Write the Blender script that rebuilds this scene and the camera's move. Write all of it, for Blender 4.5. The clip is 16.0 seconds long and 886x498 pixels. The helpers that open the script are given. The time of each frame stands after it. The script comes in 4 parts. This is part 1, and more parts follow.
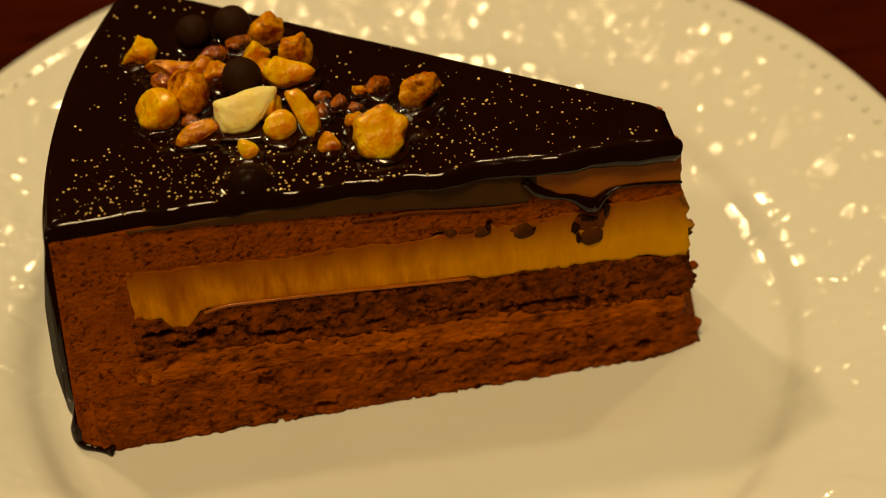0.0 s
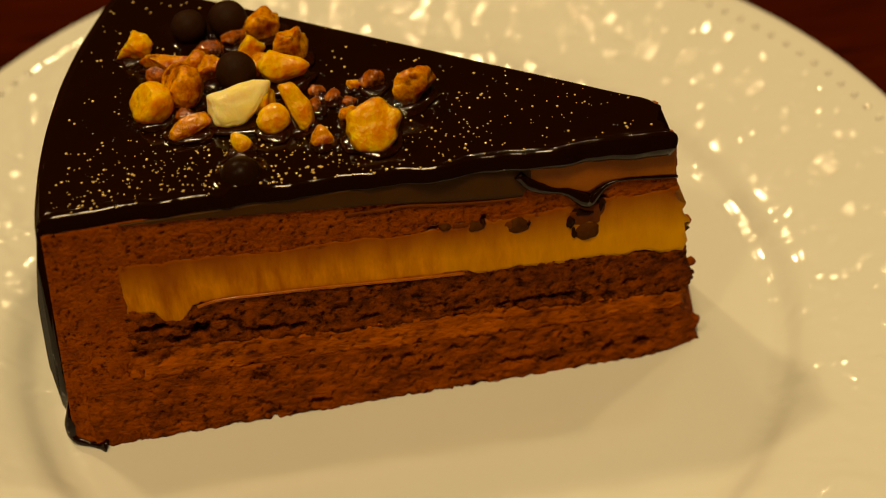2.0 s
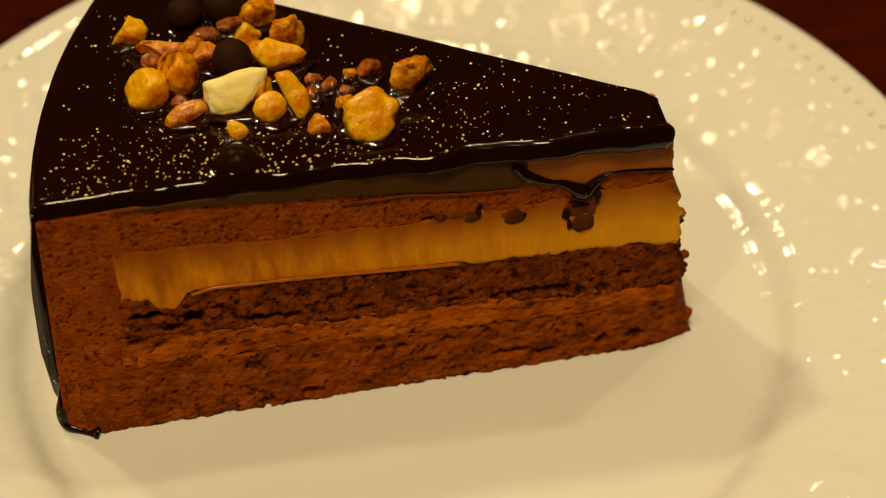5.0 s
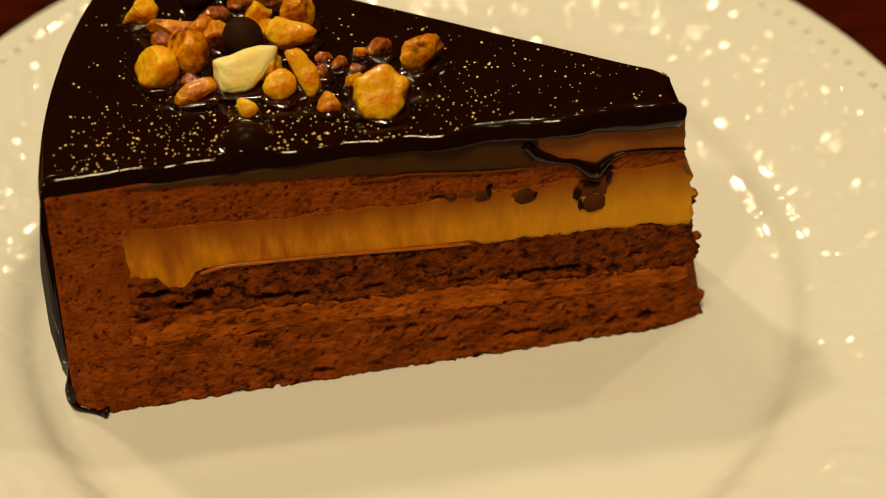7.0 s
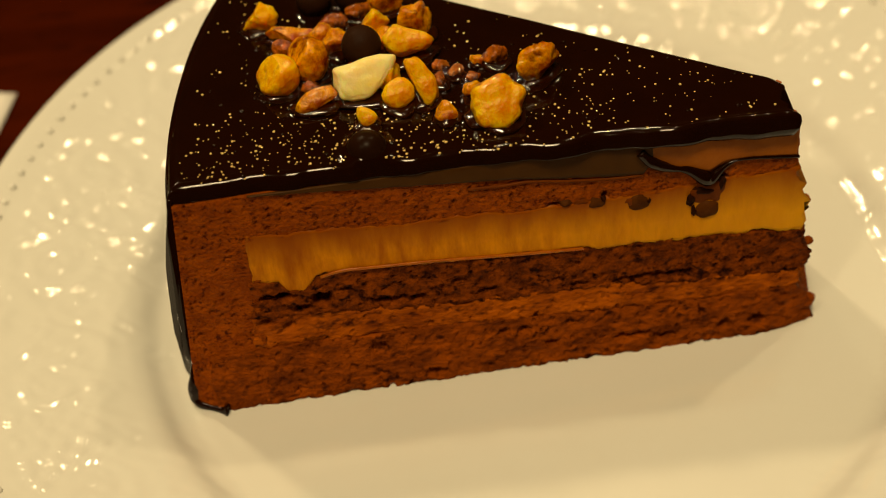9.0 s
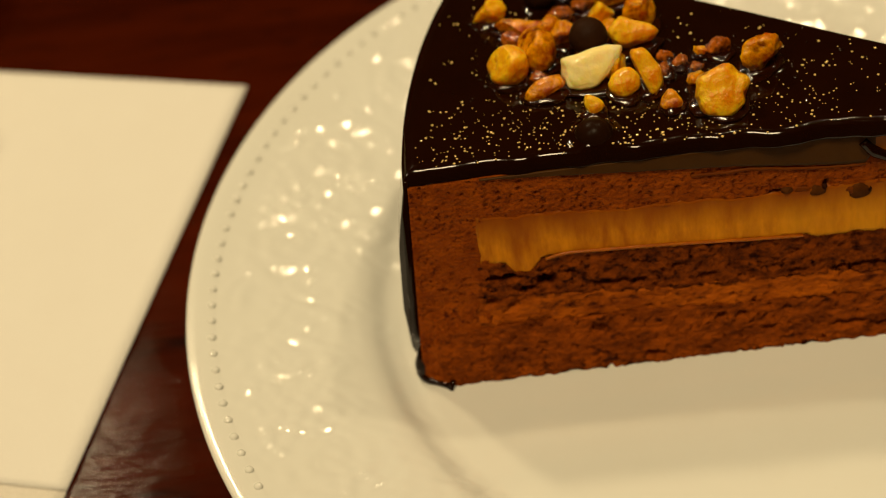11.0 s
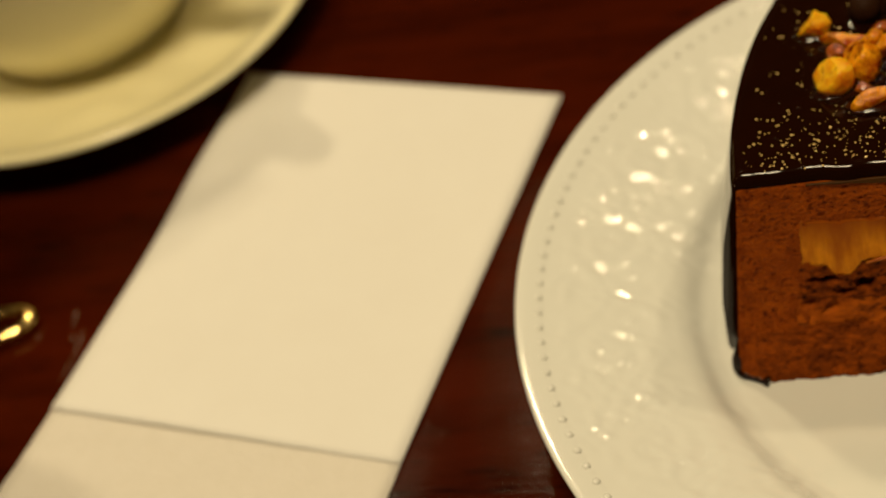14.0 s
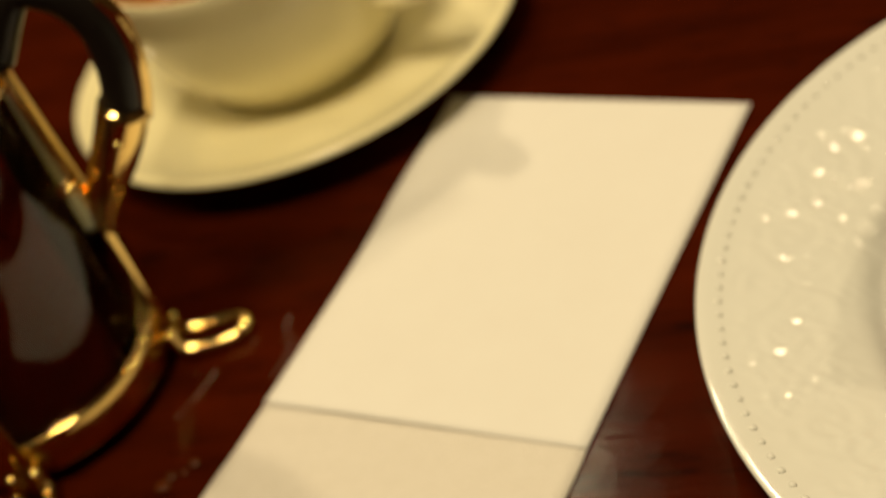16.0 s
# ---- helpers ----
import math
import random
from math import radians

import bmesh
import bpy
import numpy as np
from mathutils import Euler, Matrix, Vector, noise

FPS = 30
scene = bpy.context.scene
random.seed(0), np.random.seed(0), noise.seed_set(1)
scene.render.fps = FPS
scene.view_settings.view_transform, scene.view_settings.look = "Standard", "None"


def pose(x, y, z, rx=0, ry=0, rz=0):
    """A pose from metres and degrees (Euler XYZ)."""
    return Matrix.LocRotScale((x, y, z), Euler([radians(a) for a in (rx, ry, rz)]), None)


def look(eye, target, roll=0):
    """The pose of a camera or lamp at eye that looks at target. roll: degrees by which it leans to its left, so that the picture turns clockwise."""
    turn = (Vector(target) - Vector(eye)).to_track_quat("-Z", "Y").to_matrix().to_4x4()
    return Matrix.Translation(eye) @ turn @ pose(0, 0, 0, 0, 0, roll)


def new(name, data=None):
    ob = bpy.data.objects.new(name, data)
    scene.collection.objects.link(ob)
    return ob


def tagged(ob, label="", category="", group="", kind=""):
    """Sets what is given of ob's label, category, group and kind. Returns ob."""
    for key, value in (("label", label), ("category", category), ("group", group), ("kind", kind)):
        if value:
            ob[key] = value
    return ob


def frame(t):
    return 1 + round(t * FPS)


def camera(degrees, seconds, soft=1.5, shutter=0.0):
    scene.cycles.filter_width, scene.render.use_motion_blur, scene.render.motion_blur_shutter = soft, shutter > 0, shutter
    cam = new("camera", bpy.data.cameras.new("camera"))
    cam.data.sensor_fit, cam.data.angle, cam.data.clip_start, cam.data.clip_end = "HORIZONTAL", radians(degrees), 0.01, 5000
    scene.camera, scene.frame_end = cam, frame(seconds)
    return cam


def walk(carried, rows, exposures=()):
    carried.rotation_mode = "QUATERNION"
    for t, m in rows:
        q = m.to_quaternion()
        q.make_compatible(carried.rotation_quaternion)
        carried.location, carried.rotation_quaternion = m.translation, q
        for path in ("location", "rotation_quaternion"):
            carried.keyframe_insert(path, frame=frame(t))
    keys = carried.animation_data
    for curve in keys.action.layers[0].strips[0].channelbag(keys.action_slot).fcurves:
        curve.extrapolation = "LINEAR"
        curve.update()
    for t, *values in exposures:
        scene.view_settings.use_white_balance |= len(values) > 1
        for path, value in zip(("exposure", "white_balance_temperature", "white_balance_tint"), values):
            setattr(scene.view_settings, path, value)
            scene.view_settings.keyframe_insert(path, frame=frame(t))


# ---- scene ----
cam = camera(31.94, 16.0, soft=1.1)
cam.data.dof.use_dof = True
cam.data.dof.focus_distance = 0.246
cam.data.dof.aperture_fstop = 12.0
PATH = [
    (0, (0.03457, -0.16295, 0.21377), (0.06676, 0.02093, 0.01869), -1.94),
    (0.5, (0.03286, -0.16425, 0.21259), (0.06697, 0.02102, 0.01916), -1.68),
    (1, (0.03272, -0.16218, 0.21211), (0.06705, 0.02220, 0.01788), -1.36),
    (1.5, (0.03567, -0.16484, 0.21056), (0.06701, 0.02147, 0.01766), -2.10),
    (2, (0.03869, -0.16517, 0.21064), (0.06737, 0.02115, 0.01736), -2.71),
    (2.5, (0.03691, -0.16385, 0.21134), (0.06766, 0.02076, 0.01674), -2.05),
    (3, (0.03603, -0.16358, 0.21163), (0.06836, 0.02050, 0.01676), -1.66),
    (5.5, (0.03521, -0.16388, 0.21018), (0.06800, 0.01975, 0.01497), -0.97),
    (6, (0.03587, -0.16386, 0.20935), (0.06721, 0.01915, 0.01332), -1.26),
    (6.5, (0.03560, -0.16477, 0.20868), (0.06683, 0.01870, 0.01307), -1.29),
    (7, (0.03603, -0.16619, 0.20724), (0.06609, 0.01882, 0.01291), -1.58),
    (7.5, (0.03543, -0.16487, 0.20838), (0.06374, 0.01877, 0.01249), -1.80),
    (8, (0.03380, -0.16426, 0.21030), (0.05919, 0.01869, 0.01337), -2.51),
    (8.5, (0.03277, -0.16277, 0.21301), (0.05367, 0.01890, 0.01437), -3.39),
    (11, (0.02238, -0.17235, 0.22078), (0.00778, 0.01396, 0.02590), -10.36),
    (11.5, (0.02062, -0.17485, 0.22163), (-0.00088, 0.01163, 0.02756), -11.66),
    (12, (0.01962, -0.17632, 0.22250), (-0.00911, 0.00967, 0.02889), -12.90),
    (12.5, (0.01544, -0.17830, 0.22692), (-0.01887, 0.00693, 0.03350), -13.96),
    (13, (0.01500, -0.18270, 0.22768), (-0.02706, 0.00460, 0.03781), -14.98),
    (13.5, (0.01125, -0.18564, 0.23089), (-0.03715, 0.00257, 0.04345), -15.90),
    (14, (0.00918, -0.18727, 0.23338), (-0.04642, 0.00062, 0.04761), -17.10),
    (14.5, (0.00578, -0.18983, 0.23530), (-0.05701, -0.00170, 0.05209), -18.07),
    (15, (0.00326, -0.19203, 0.23874), (-0.06622, -0.00472, 0.05711), -19.27),
    (15.5, (0.01316, -0.19670, 0.23173), (-0.07061, -0.00750, 0.05827), -21.94),
    (16, (0.02222, -0.20699, 0.22973), (-0.07214, -0.01595, 0.06389), -24.20),
]
walk(cam, [(t, look(eye, target, roll)) for t, eye, target, roll in PATH],
     exposures=[(0, -0.34, 8450, 11), (2.1, -0.32, 8450, 11), (2.4, -0.17, 7350, 11), (3.2, -0.14, 7300, 11), (5.9, -0.08, 7200, 11), (6.6, -0.05, 6850, 11), (7.0, -0.05, 6850, 11), (7.7, -0.06, 7250, 11), (9.0, -0.10, 7350, 11), (12.0, -0.13, 6500, 11), (14.0, -0.13, 6420, 11), (16, 0.0, 6500, 11)])

# ---- light ----
world = bpy.data.worlds.new("room_air")
scene.world = world
world.use_nodes = True
world.node_tree.nodes["Background"].inputs[0].default_value = (1.0, 0.8, 0.5, 1)
world.node_tree.nodes["Background"].inputs[1].default_value = 0.02
WARM = (1.0, 0.80, 0.47)


def lamp(name, azimuth, elevation, distance, watts, size, about=(0, 0.03, 0)):
    """A ceiling or added fill lamp, placed by its angles as seen from the table."""
    a, e = radians(azimuth), radians(elevation)
    eye = Vector(about) + distance * Vector((math.cos(a) * math.cos(e), math.sin(a) * math.cos(e), math.sin(e)))
    data = bpy.data.lights.new(name, "AREA")
    data.shape, data.size, data.size_y = "RECTANGLE", size[0], size[1]
    data.energy, data.color = watts, WARM
    ob = new(name, data)
    ob.matrix_world = look(eye, about)
    return ob


lamp("ceiling_lamp", -100, 77, 1.70, 18.2, (0.34, 0.34))
lamp("ceiling_lamp", 120, 48, 1.75, 7.8, (0.10, 0.10))
lamp("ceiling_lamp", 105, 52, 1.75, 1.7, (0.07, 0.08))
lamp("ceiling_lamp", 45, 55, 1.80, 3.8, (0.05, 0.09))
# Added for glints on the plate's rim; no such lamp is known.
lamp("ceiling_lamp", 67, 62, 1.80, 2.0, (0.05, 0.05))
# Added fill from the front left, to brighten cup and cake front.
lamp("ceiling_lamp", 215, 58, 1.80, 4.2, (0.10, 0.10))


# ---- materials ----
def material(name, base, rough=0.5, metal=0.0, second=None, scale=300.0, blend=0.6, spots=None, spot_scale=900.0, spot_size=0.35,
             bump=0.0, bump_scale=1500.0, coat=0.0, stretch=(1, 1, 1), turn=0.0, sss=0.0, radius=(0.003, 0.0015, 0.0006), relief=0.0004, rough_vary=0.0, spec=0.5, rise=None, along=None):
    """A surface with broad mottling (second), small spots, fine relief and uneven gloss; sizes are repeats a metre."""
    m = bpy.data.materials.new(name)
    m.use_nodes = True
    nt = m.node_tree
    N, K = nt.nodes, nt.links
    b = N["Principled BSDF"]
    b.inputs["Base Color"].default_value = (*base, 1)
    b.inputs["Roughness"].default_value = rough
    b.inputs["Metallic"].default_value = metal
    b.inputs["Coat Weight"].default_value = coat
    b.inputs["Coat Roughness"].default_value = 0.06
    b.inputs["Specular IOR Level"].default_value = spec
    if sss:
        b.inputs["Subsurface Weight"].default_value = sss
        b.inputs["Subsurface Radius"].default_value = radius
        b.inputs["Subsurface Scale"].default_value = 1.0
    tc = N.new("ShaderNodeTexCoord")
    mp = N.new("ShaderNodeMapping")
    mp.inputs["Scale"].default_value = stretch
    mp.inputs["Rotation"].default_value = (0, 0, radians(turn))
    K.new(tc.outputs["Object"], mp.inputs["Vector"])
    colour = None
    if second:
        n1 = N.new("ShaderNodeTexNoise")
        n1.inputs["Scale"].default_value = scale
        n1.inputs["Detail"].default_value = 8
        n1.inputs["Roughness"].default_value = 0.65
        K.new(mp.outputs[0], n1.inputs["Vector"])
        ramp = N.new("ShaderNodeValToRGB")
        ramp.color_ramp.elements[0].position = 0.5 - 0.5 * (1 - blend) - 0.02
        ramp.color_ramp.elements[1].position = 0.5 + 0.5 * (1 - blend) + 0.02
        ramp.color_ramp.elements[0].color = (*base, 1)
        ramp.color_ramp.elements[1].color = (*second, 1)
        K.new(n1.outputs["Fac"], ramp.inputs[0])
        colour = ramp.outputs[0]
        if rough_vary:
            mr = N.new("ShaderNodeMapRange")
            mr.inputs["To Min"].default_value = max(0.02, rough - rough_vary)
            mr.inputs["To Max"].default_value = rough + rough_vary
            K.new(n1.outputs["Fac"], mr.inputs["Value"])
            K.new(mr.outputs[0], b.inputs["Roughness"])
    if spots:
        v = N.new("ShaderNodeTexNoise")
        v.inputs["Scale"].default_value = spot_scale
        v.inputs["Detail"].default_value = 6
        K.new(mp.outputs[0], v.inputs["Vector"])
        drift = N.new("ShaderNodeTexNoise")
        drift.inputs["Scale"].default_value = spot_scale * 0.17
        drift.inputs["Detail"].default_value = 3
        K.new(mp.outputs[0], drift.inputs["Vector"])
        total = N.new("ShaderNodeMath")
        total.operation = "MULTIPLY_ADD"
        total.inputs[1].default_value = 0.42
        K.new(drift.outputs["Fac"], total.inputs[0])
        K.new(v.outputs["Fac"], total.inputs[2])
        r2 = N.new("ShaderNodeValToRGB")
        r2.color_ramp.elements[0].position = spot_size + 0.155
        r2.color_ramp.elements[1].position = spot_size + 0.31
        r2.color_ramp.elements[0].color = (0, 0, 0, 1)
        r2.color_ramp.elements[1].color = (1, 1, 1, 1)
        K.new(total.outputs[0], r2.inputs[0])
        mix = N.new("ShaderNodeMix")
        mix.data_type = "RGBA"
        mix.inputs[6].default_value = (*spots, 1)
        if colour:
            K.new(colour, mix.inputs[7])
        else:
            mix.inputs[7].default_value = (*base, 1)
        K.new(r2.outputs[0], mix.inputs[0])
        colour = mix.outputs[2]
    def blend_in(other, fac):
        mx = N.new("ShaderNodeMix")
        mx.data_type = "RGBA"
        mx.inputs[7].default_value = (*other, 1)
        if colour:
            K.new(colour, mx.inputs[6])
        else:
            mx.inputs[6].default_value = (*base, 1)
        K.new(fac, mx.inputs[0])
        return mx.outputs[2]
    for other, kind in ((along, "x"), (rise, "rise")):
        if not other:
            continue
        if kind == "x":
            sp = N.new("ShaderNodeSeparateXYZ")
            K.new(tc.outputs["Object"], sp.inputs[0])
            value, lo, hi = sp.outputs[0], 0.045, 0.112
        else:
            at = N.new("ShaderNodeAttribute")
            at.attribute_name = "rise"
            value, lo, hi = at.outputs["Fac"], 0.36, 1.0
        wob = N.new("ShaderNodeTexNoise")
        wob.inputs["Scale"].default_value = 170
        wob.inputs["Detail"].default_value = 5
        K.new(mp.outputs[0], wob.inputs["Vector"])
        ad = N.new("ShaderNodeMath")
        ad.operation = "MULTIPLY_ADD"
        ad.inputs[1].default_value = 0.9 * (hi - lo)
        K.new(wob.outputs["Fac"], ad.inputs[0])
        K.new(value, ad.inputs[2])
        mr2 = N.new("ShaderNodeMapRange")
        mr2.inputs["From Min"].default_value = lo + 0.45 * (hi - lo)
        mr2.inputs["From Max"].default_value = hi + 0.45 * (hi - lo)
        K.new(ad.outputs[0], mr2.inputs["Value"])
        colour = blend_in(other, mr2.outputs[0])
    if colour:
        K.new(colour, b.inputs["Base Color"])
    if bump:
        n3 = N.new("ShaderNodeTexNoise")
        n3.inputs["Scale"].default_value = bump_scale
        n3.inputs["Detail"].default_value = 5
        K.new(mp.outputs[0], n3.inputs["Vector"])
        bp = N.new("ShaderNodeBump")
        bp.inputs["Strength"].default_value = bump
        bp.inputs["Distance"].default_value = relief
        K.new(n3.outputs["Fac"], bp.inputs["Height"])
        K.new(bp.outputs[0], b.inputs["Normal"])
    return m


PORCELAIN = material("porcelain", (0.775, 0.785, 0.745), 0.11, second=(0.745, 0.745, 0.69), scale=40, blend=0.3, coat=0.7, rough_vary=0.03)
WOOD = material("dark_mahogany", (0.007, 0.0011, 0.0003), 0.09, second=(0.074, 0.0084, 0.0010), scale=75, blend=0.3, spots=(0.010, 0.0020, 0.0012),
                spot_scale=420, spot_size=0.31, bump=0.35, bump_scale=700, stretch=(0.16, 1, 1), turn=16, rough_vary=0.03, spec=0.03)
CREAMWARE = material("cream_glazed_porcelain", (0.92, 0.86, 0.56), 0.12, second=(0.89, 0.82, 0.51), scale=40, blend=0.3, coat=0.3, rough_vary=0.03)
PAPER = material("napkin_paper", (0.80, 0.79, 0.755), 0.85, second=(0.77, 0.75, 0.71), scale=60, blend=0.3, bump=0.35, bump_scale=1300)
PAPER_IN = material("napkin_inner_paper", (0.74, 0.70, 0.64), 0.9, second=(0.69, 0.65, 0.58), scale=260, blend=0.4, bump=0.8, bump_scale=1200)
# Spots: the dark inside small pores, put into the mousse's colour.
MOUSSE = material("chocolate_mousse", (0.205, 0.036, 0.001), 0.5, second=(0.355, 0.073, 0.0027), scale=330, blend=0.72, spots=(0.08025, 0.009765, 0.0004),
                  spot_scale=1500, spot_size=0.325, bump=1.0, bump_scale=1300, stretch=(0.9, 1, 1.1), sss=0.12, spec=0.05, relief=0.0007)
CREAM_BARE = material("smooth_bare_mousse", (0.38, 0.112, 0.007), 0.4, second=(0.26, 0.064, 0.003), scale=240, blend=0.5, bump=0.3, bump_scale=900, spec=0.12)
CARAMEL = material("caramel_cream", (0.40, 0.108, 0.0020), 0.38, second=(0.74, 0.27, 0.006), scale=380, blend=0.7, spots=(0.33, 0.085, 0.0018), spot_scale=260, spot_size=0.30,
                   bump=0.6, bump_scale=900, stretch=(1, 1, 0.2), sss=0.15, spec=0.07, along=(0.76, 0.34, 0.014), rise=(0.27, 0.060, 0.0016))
# Spots put the dark of crumb holes into both sponges' colour.
SPONGE = material("chocolate_sponge", (0.0749, 0.01349, 0.0008), 0.6, second=(0.2675, 0.05301, 0.0024), scale=480, blend=0.72, spots=(0.0214, 0.002976, 0.0002),
                  spot_scale=850, spot_size=0.36, bump=1.0, bump_scale=1100, stretch=(0.85, 1, 1.1), spec=0.05, relief=0.0009)
SPONGE_LOW = material("soft_chocolate_sponge", (0.114, 0.0208, 0.001), 0.55, second=(0.352, 0.070, 0.0026), scale=320, blend=0.72, spots=(0.03852, 0.00558, 0.0004),
                      spot_scale=750, spot_size=0.335, bump=1.0, bump_scale=1100, stretch=(0.6, 1, 1.15), spec=0.05, relief=0.0009)
FILLING = material("chocolate_cream_filling", (0.48, 0.107, 0.004), 0.45, second=(0.1926, 0.03534, 0.0014), scale=300, blend=0.72, spots=(0.0535, 0.007905, 0.0005),
                   spot_scale=800, spot_size=0.325, bump=1.0, bump_scale=1100, stretch=(0.5, 1, 1.2), spec=0.05, relief=0.0008)
GLAZE = material("dark_mirror_glaze", (0.0070, 0.0014, 0.0002), 0.075, second=(0.0120, 0.0025, 0.0003), scale=120, blend=0.4, bump=0.10, bump_scale=380, spec=0.26)
SMEAR = material("thin_glaze_film", (0.046, 0.0165, 0.0022), 0.35, second=(0.075, 0.0290, 0.004), scale=160, blend=0.4, bump=0.3, bump_scale=700, spec=0.06)
PEARL = material("dark_chocolate_pearl", (0.018, 0.0068, 0.003), 0.55, second=(0.030, 0.0105, 0.0035), scale=240, blend=0.4, bump=0.2, bump_scale=1200, spec=0.05)
PEARL_WET = material("glazed_chocolate_pearl", (0.010, 0.0032, 0.0010), 0.3, second=(0.019, 0.0062, 0.002), scale=240, blend=0.4, spec=0.04)
CUTNUT = material("cut_nut_in_cream", (0.055, 0.0145, 0.002), 0.5, second=(0.10, 0.030, 0.004), scale=500, blend=0.6, bump=0.5, spec=0.03)
GOLD_DUST = material("gold_dust", (1.0, 0.71, 0.26), 0.20, metal=0.2, coat=1.0)
NUT_PALE = material("pale_almond", (0.97, 0.80, 0.40), 0.5, second=(0.94, 0.66, 0.17), scale=170, blend=0.7, bump=0.6, bump_scale=500, coat=0.12, sss=0.6, spec=0.2, radius=(0.004, 0.002, 0.0004), relief=0.0006)
NUT_GOLD = material("golden_roasted_nut", (0.93, 0.56, 0.016), 0.32, second=(0.70, 0.22, 0.0018), scale=230, blend=0.8, spots=(0.34, 0.070, 0.001),
                    spot_scale=330, spot_size=0.30, bump=0.8, bump_scale=480, coat=0.5, sss=0.6, spec=0.2, radius=(0.004, 0.0018, 0.0003), relief=0.0008)
NUT_ORANGE = material("caramelised_nut", (0.88, 0.38, 0.003), 0.20, second=(0.34, 0.052, 0.0003), scale=260, blend=0.82, spots=(0.14, 0.018, 0.0005),
                      spot_scale=420, spot_size=0.345, bump=0.9, bump_scale=420, coat=0.35, sss=0.4, spec=0.25, radius=(0.004, 0.0016, 0.0002), relief=0.0012)
NUT_BROWN = material("brown_caramelised_nut", (0.50, 0.120, 0.003), 0.12, second=(0.045, 0.008, 0.0003), scale=480, blend=0.8, bump=1.0, bump_scale=520, coat=1.0, sss=0.2, spec=0.4, relief=0.0012)
SYRUP = material("red_brown_syrup", (0.10, 0.020, 0.0012), 0.4, second=(0.17, 0.038, 0.002), scale=400, blend=0.6, spec=0.05)
AMBER = material("amber_caramel", (0.46, 0.125, 0.0040), 0.25, second=(0.28, 0.060, 0.0015), scale=300, blend=0.6, bump=0.3, bump_scale=600, coat=0.4, sss=0.3, spec=0.2)
CARAMEL_POOL = material("dark_caramel_syrup", (0.030, 0.0048, 0.0002), 0.07, second=(0.009, 0.0016, 0.0001), scale=350, blend=0.7, bump=0.6, bump_scale=450, coat=0.9, spec=0.4, relief=0.0007)
# Near-black brown that imitates the shade inside pits of the cream.
PIT_SHADE = material("pit_shade_brown", (0.013, 0.0030, 0.0005), 0.5, second=(0.030, 0.007, 0.001), scale=500, blend=0.5, spec=0.04)
BRASS = material("polished_gold_metal", (0.92, 0.68, 0.26), 0.13, metal=1.0, second=(0.80, 0.55, 0.18), scale=300, blend=0.4, rough_vary=0.06)
BLACK = material("black_plastic", (0.010, 0.008, 0.006), 0.3, second=(0.016, 0.012, 0.010), scale=200, blend=0.4, spec=0.2)
TEA = material("red_tea", (0.16, 0.012, 0.003), 0.3, second=(0.10, 0.008, 0.002), scale=30, blend=0.4, spec=0.05)
COFFEE = material("amber_tea", (0.33, 0.12, 0.02), 0.06, second=(0.26, 0.09, 0.015), scale=30, blend=0.4)
WALL = material("dark_brown_wall_paint", (0.075, 0.042, 0.020), 0.8, second=(0.055, 0.030, 0.014), scale=3, blend=0.4, bump=0.3, bump_scale=200)
GLASS = bpy.data.materials.new("clear_glass")
GLASS.use_nodes = True
_g = GLASS.node_tree.nodes["Principled BSDF"]
_g.inputs["Transmission Weight"].default_value = 1.0
_g.inputs["Roughness"].default_value = 0.02
_g.inputs["IOR"].default_value = 1.45

MM = 0.001


# ---- building helpers; lengths in millimetres ----
def part(name, bm, mat, parent=None, label="", smooth=True, at=None):
    """Links a bmesh, drawn in millimetres, as one mesh object."""
    bmesh.ops.recalc_face_normals(bm, faces=bm.faces[:])
    me = bpy.data.meshes.new(name)
    bm.to_mesh(me)
    bm.free()
    me.transform(Matrix.Scale(MM, 4))
    me.materials.append(mat)
    if smooth:
        me.shade_smooth()
    ob = new(name, me)
    if parent:
        ob.parent = parent
    if at:
        ob.location = at
    if label:
        tagged(ob, label)
    return ob


def thing(name, x, y, z, label, category, group="", kind=""):
    """An empty at the base of a thing (millimetres)."""
    ob = new(name)
    ob.empty_display_size = 0.01
    return tagged(ob, label, category, group, kind)


def curve_at(points, x):
    """Piecewise linear value."""
    return float(np.interp(x, [p[0] for p in points], [p[1] for p in points]))


def n3(x, y, z, size):
    return noise.noise(Vector((x / size, y / size, z / size)))


def loft(sections, closed=False, caps=True):
    """A skin over polygons of equal count; closed joins last and first."""
    bm = bmesh.new()
    rows = [[bm.verts.new(p) for p in s] for s in sections]
    n = len(rows[0])
    for a, b in zip(rows, rows[1:] + ([rows[0]] if closed else [])):
        for k in range(n):
            bm.faces.new((a[k], a[(k + 1) % n], b[(k + 1) % n], b[k]))
    if caps and not closed:
        bm.faces.new(rows[0])
        bm.faces.new(rows[-1][::-1])
    return bm


def lathe(profile, cx, cy, steps, relief=None):
    """A turned solid; the profile runs (radius, height) and is closed on itself or on the axis."""
    sections = []
    for i in range(steps):
        a = 2 * math.pi * i / steps
        c, s = math.cos(a), math.sin(a)
        sections.append([(cx + r * c, cy + r * s, z) for r, z in profile])
    return loft(sections, closed=True)


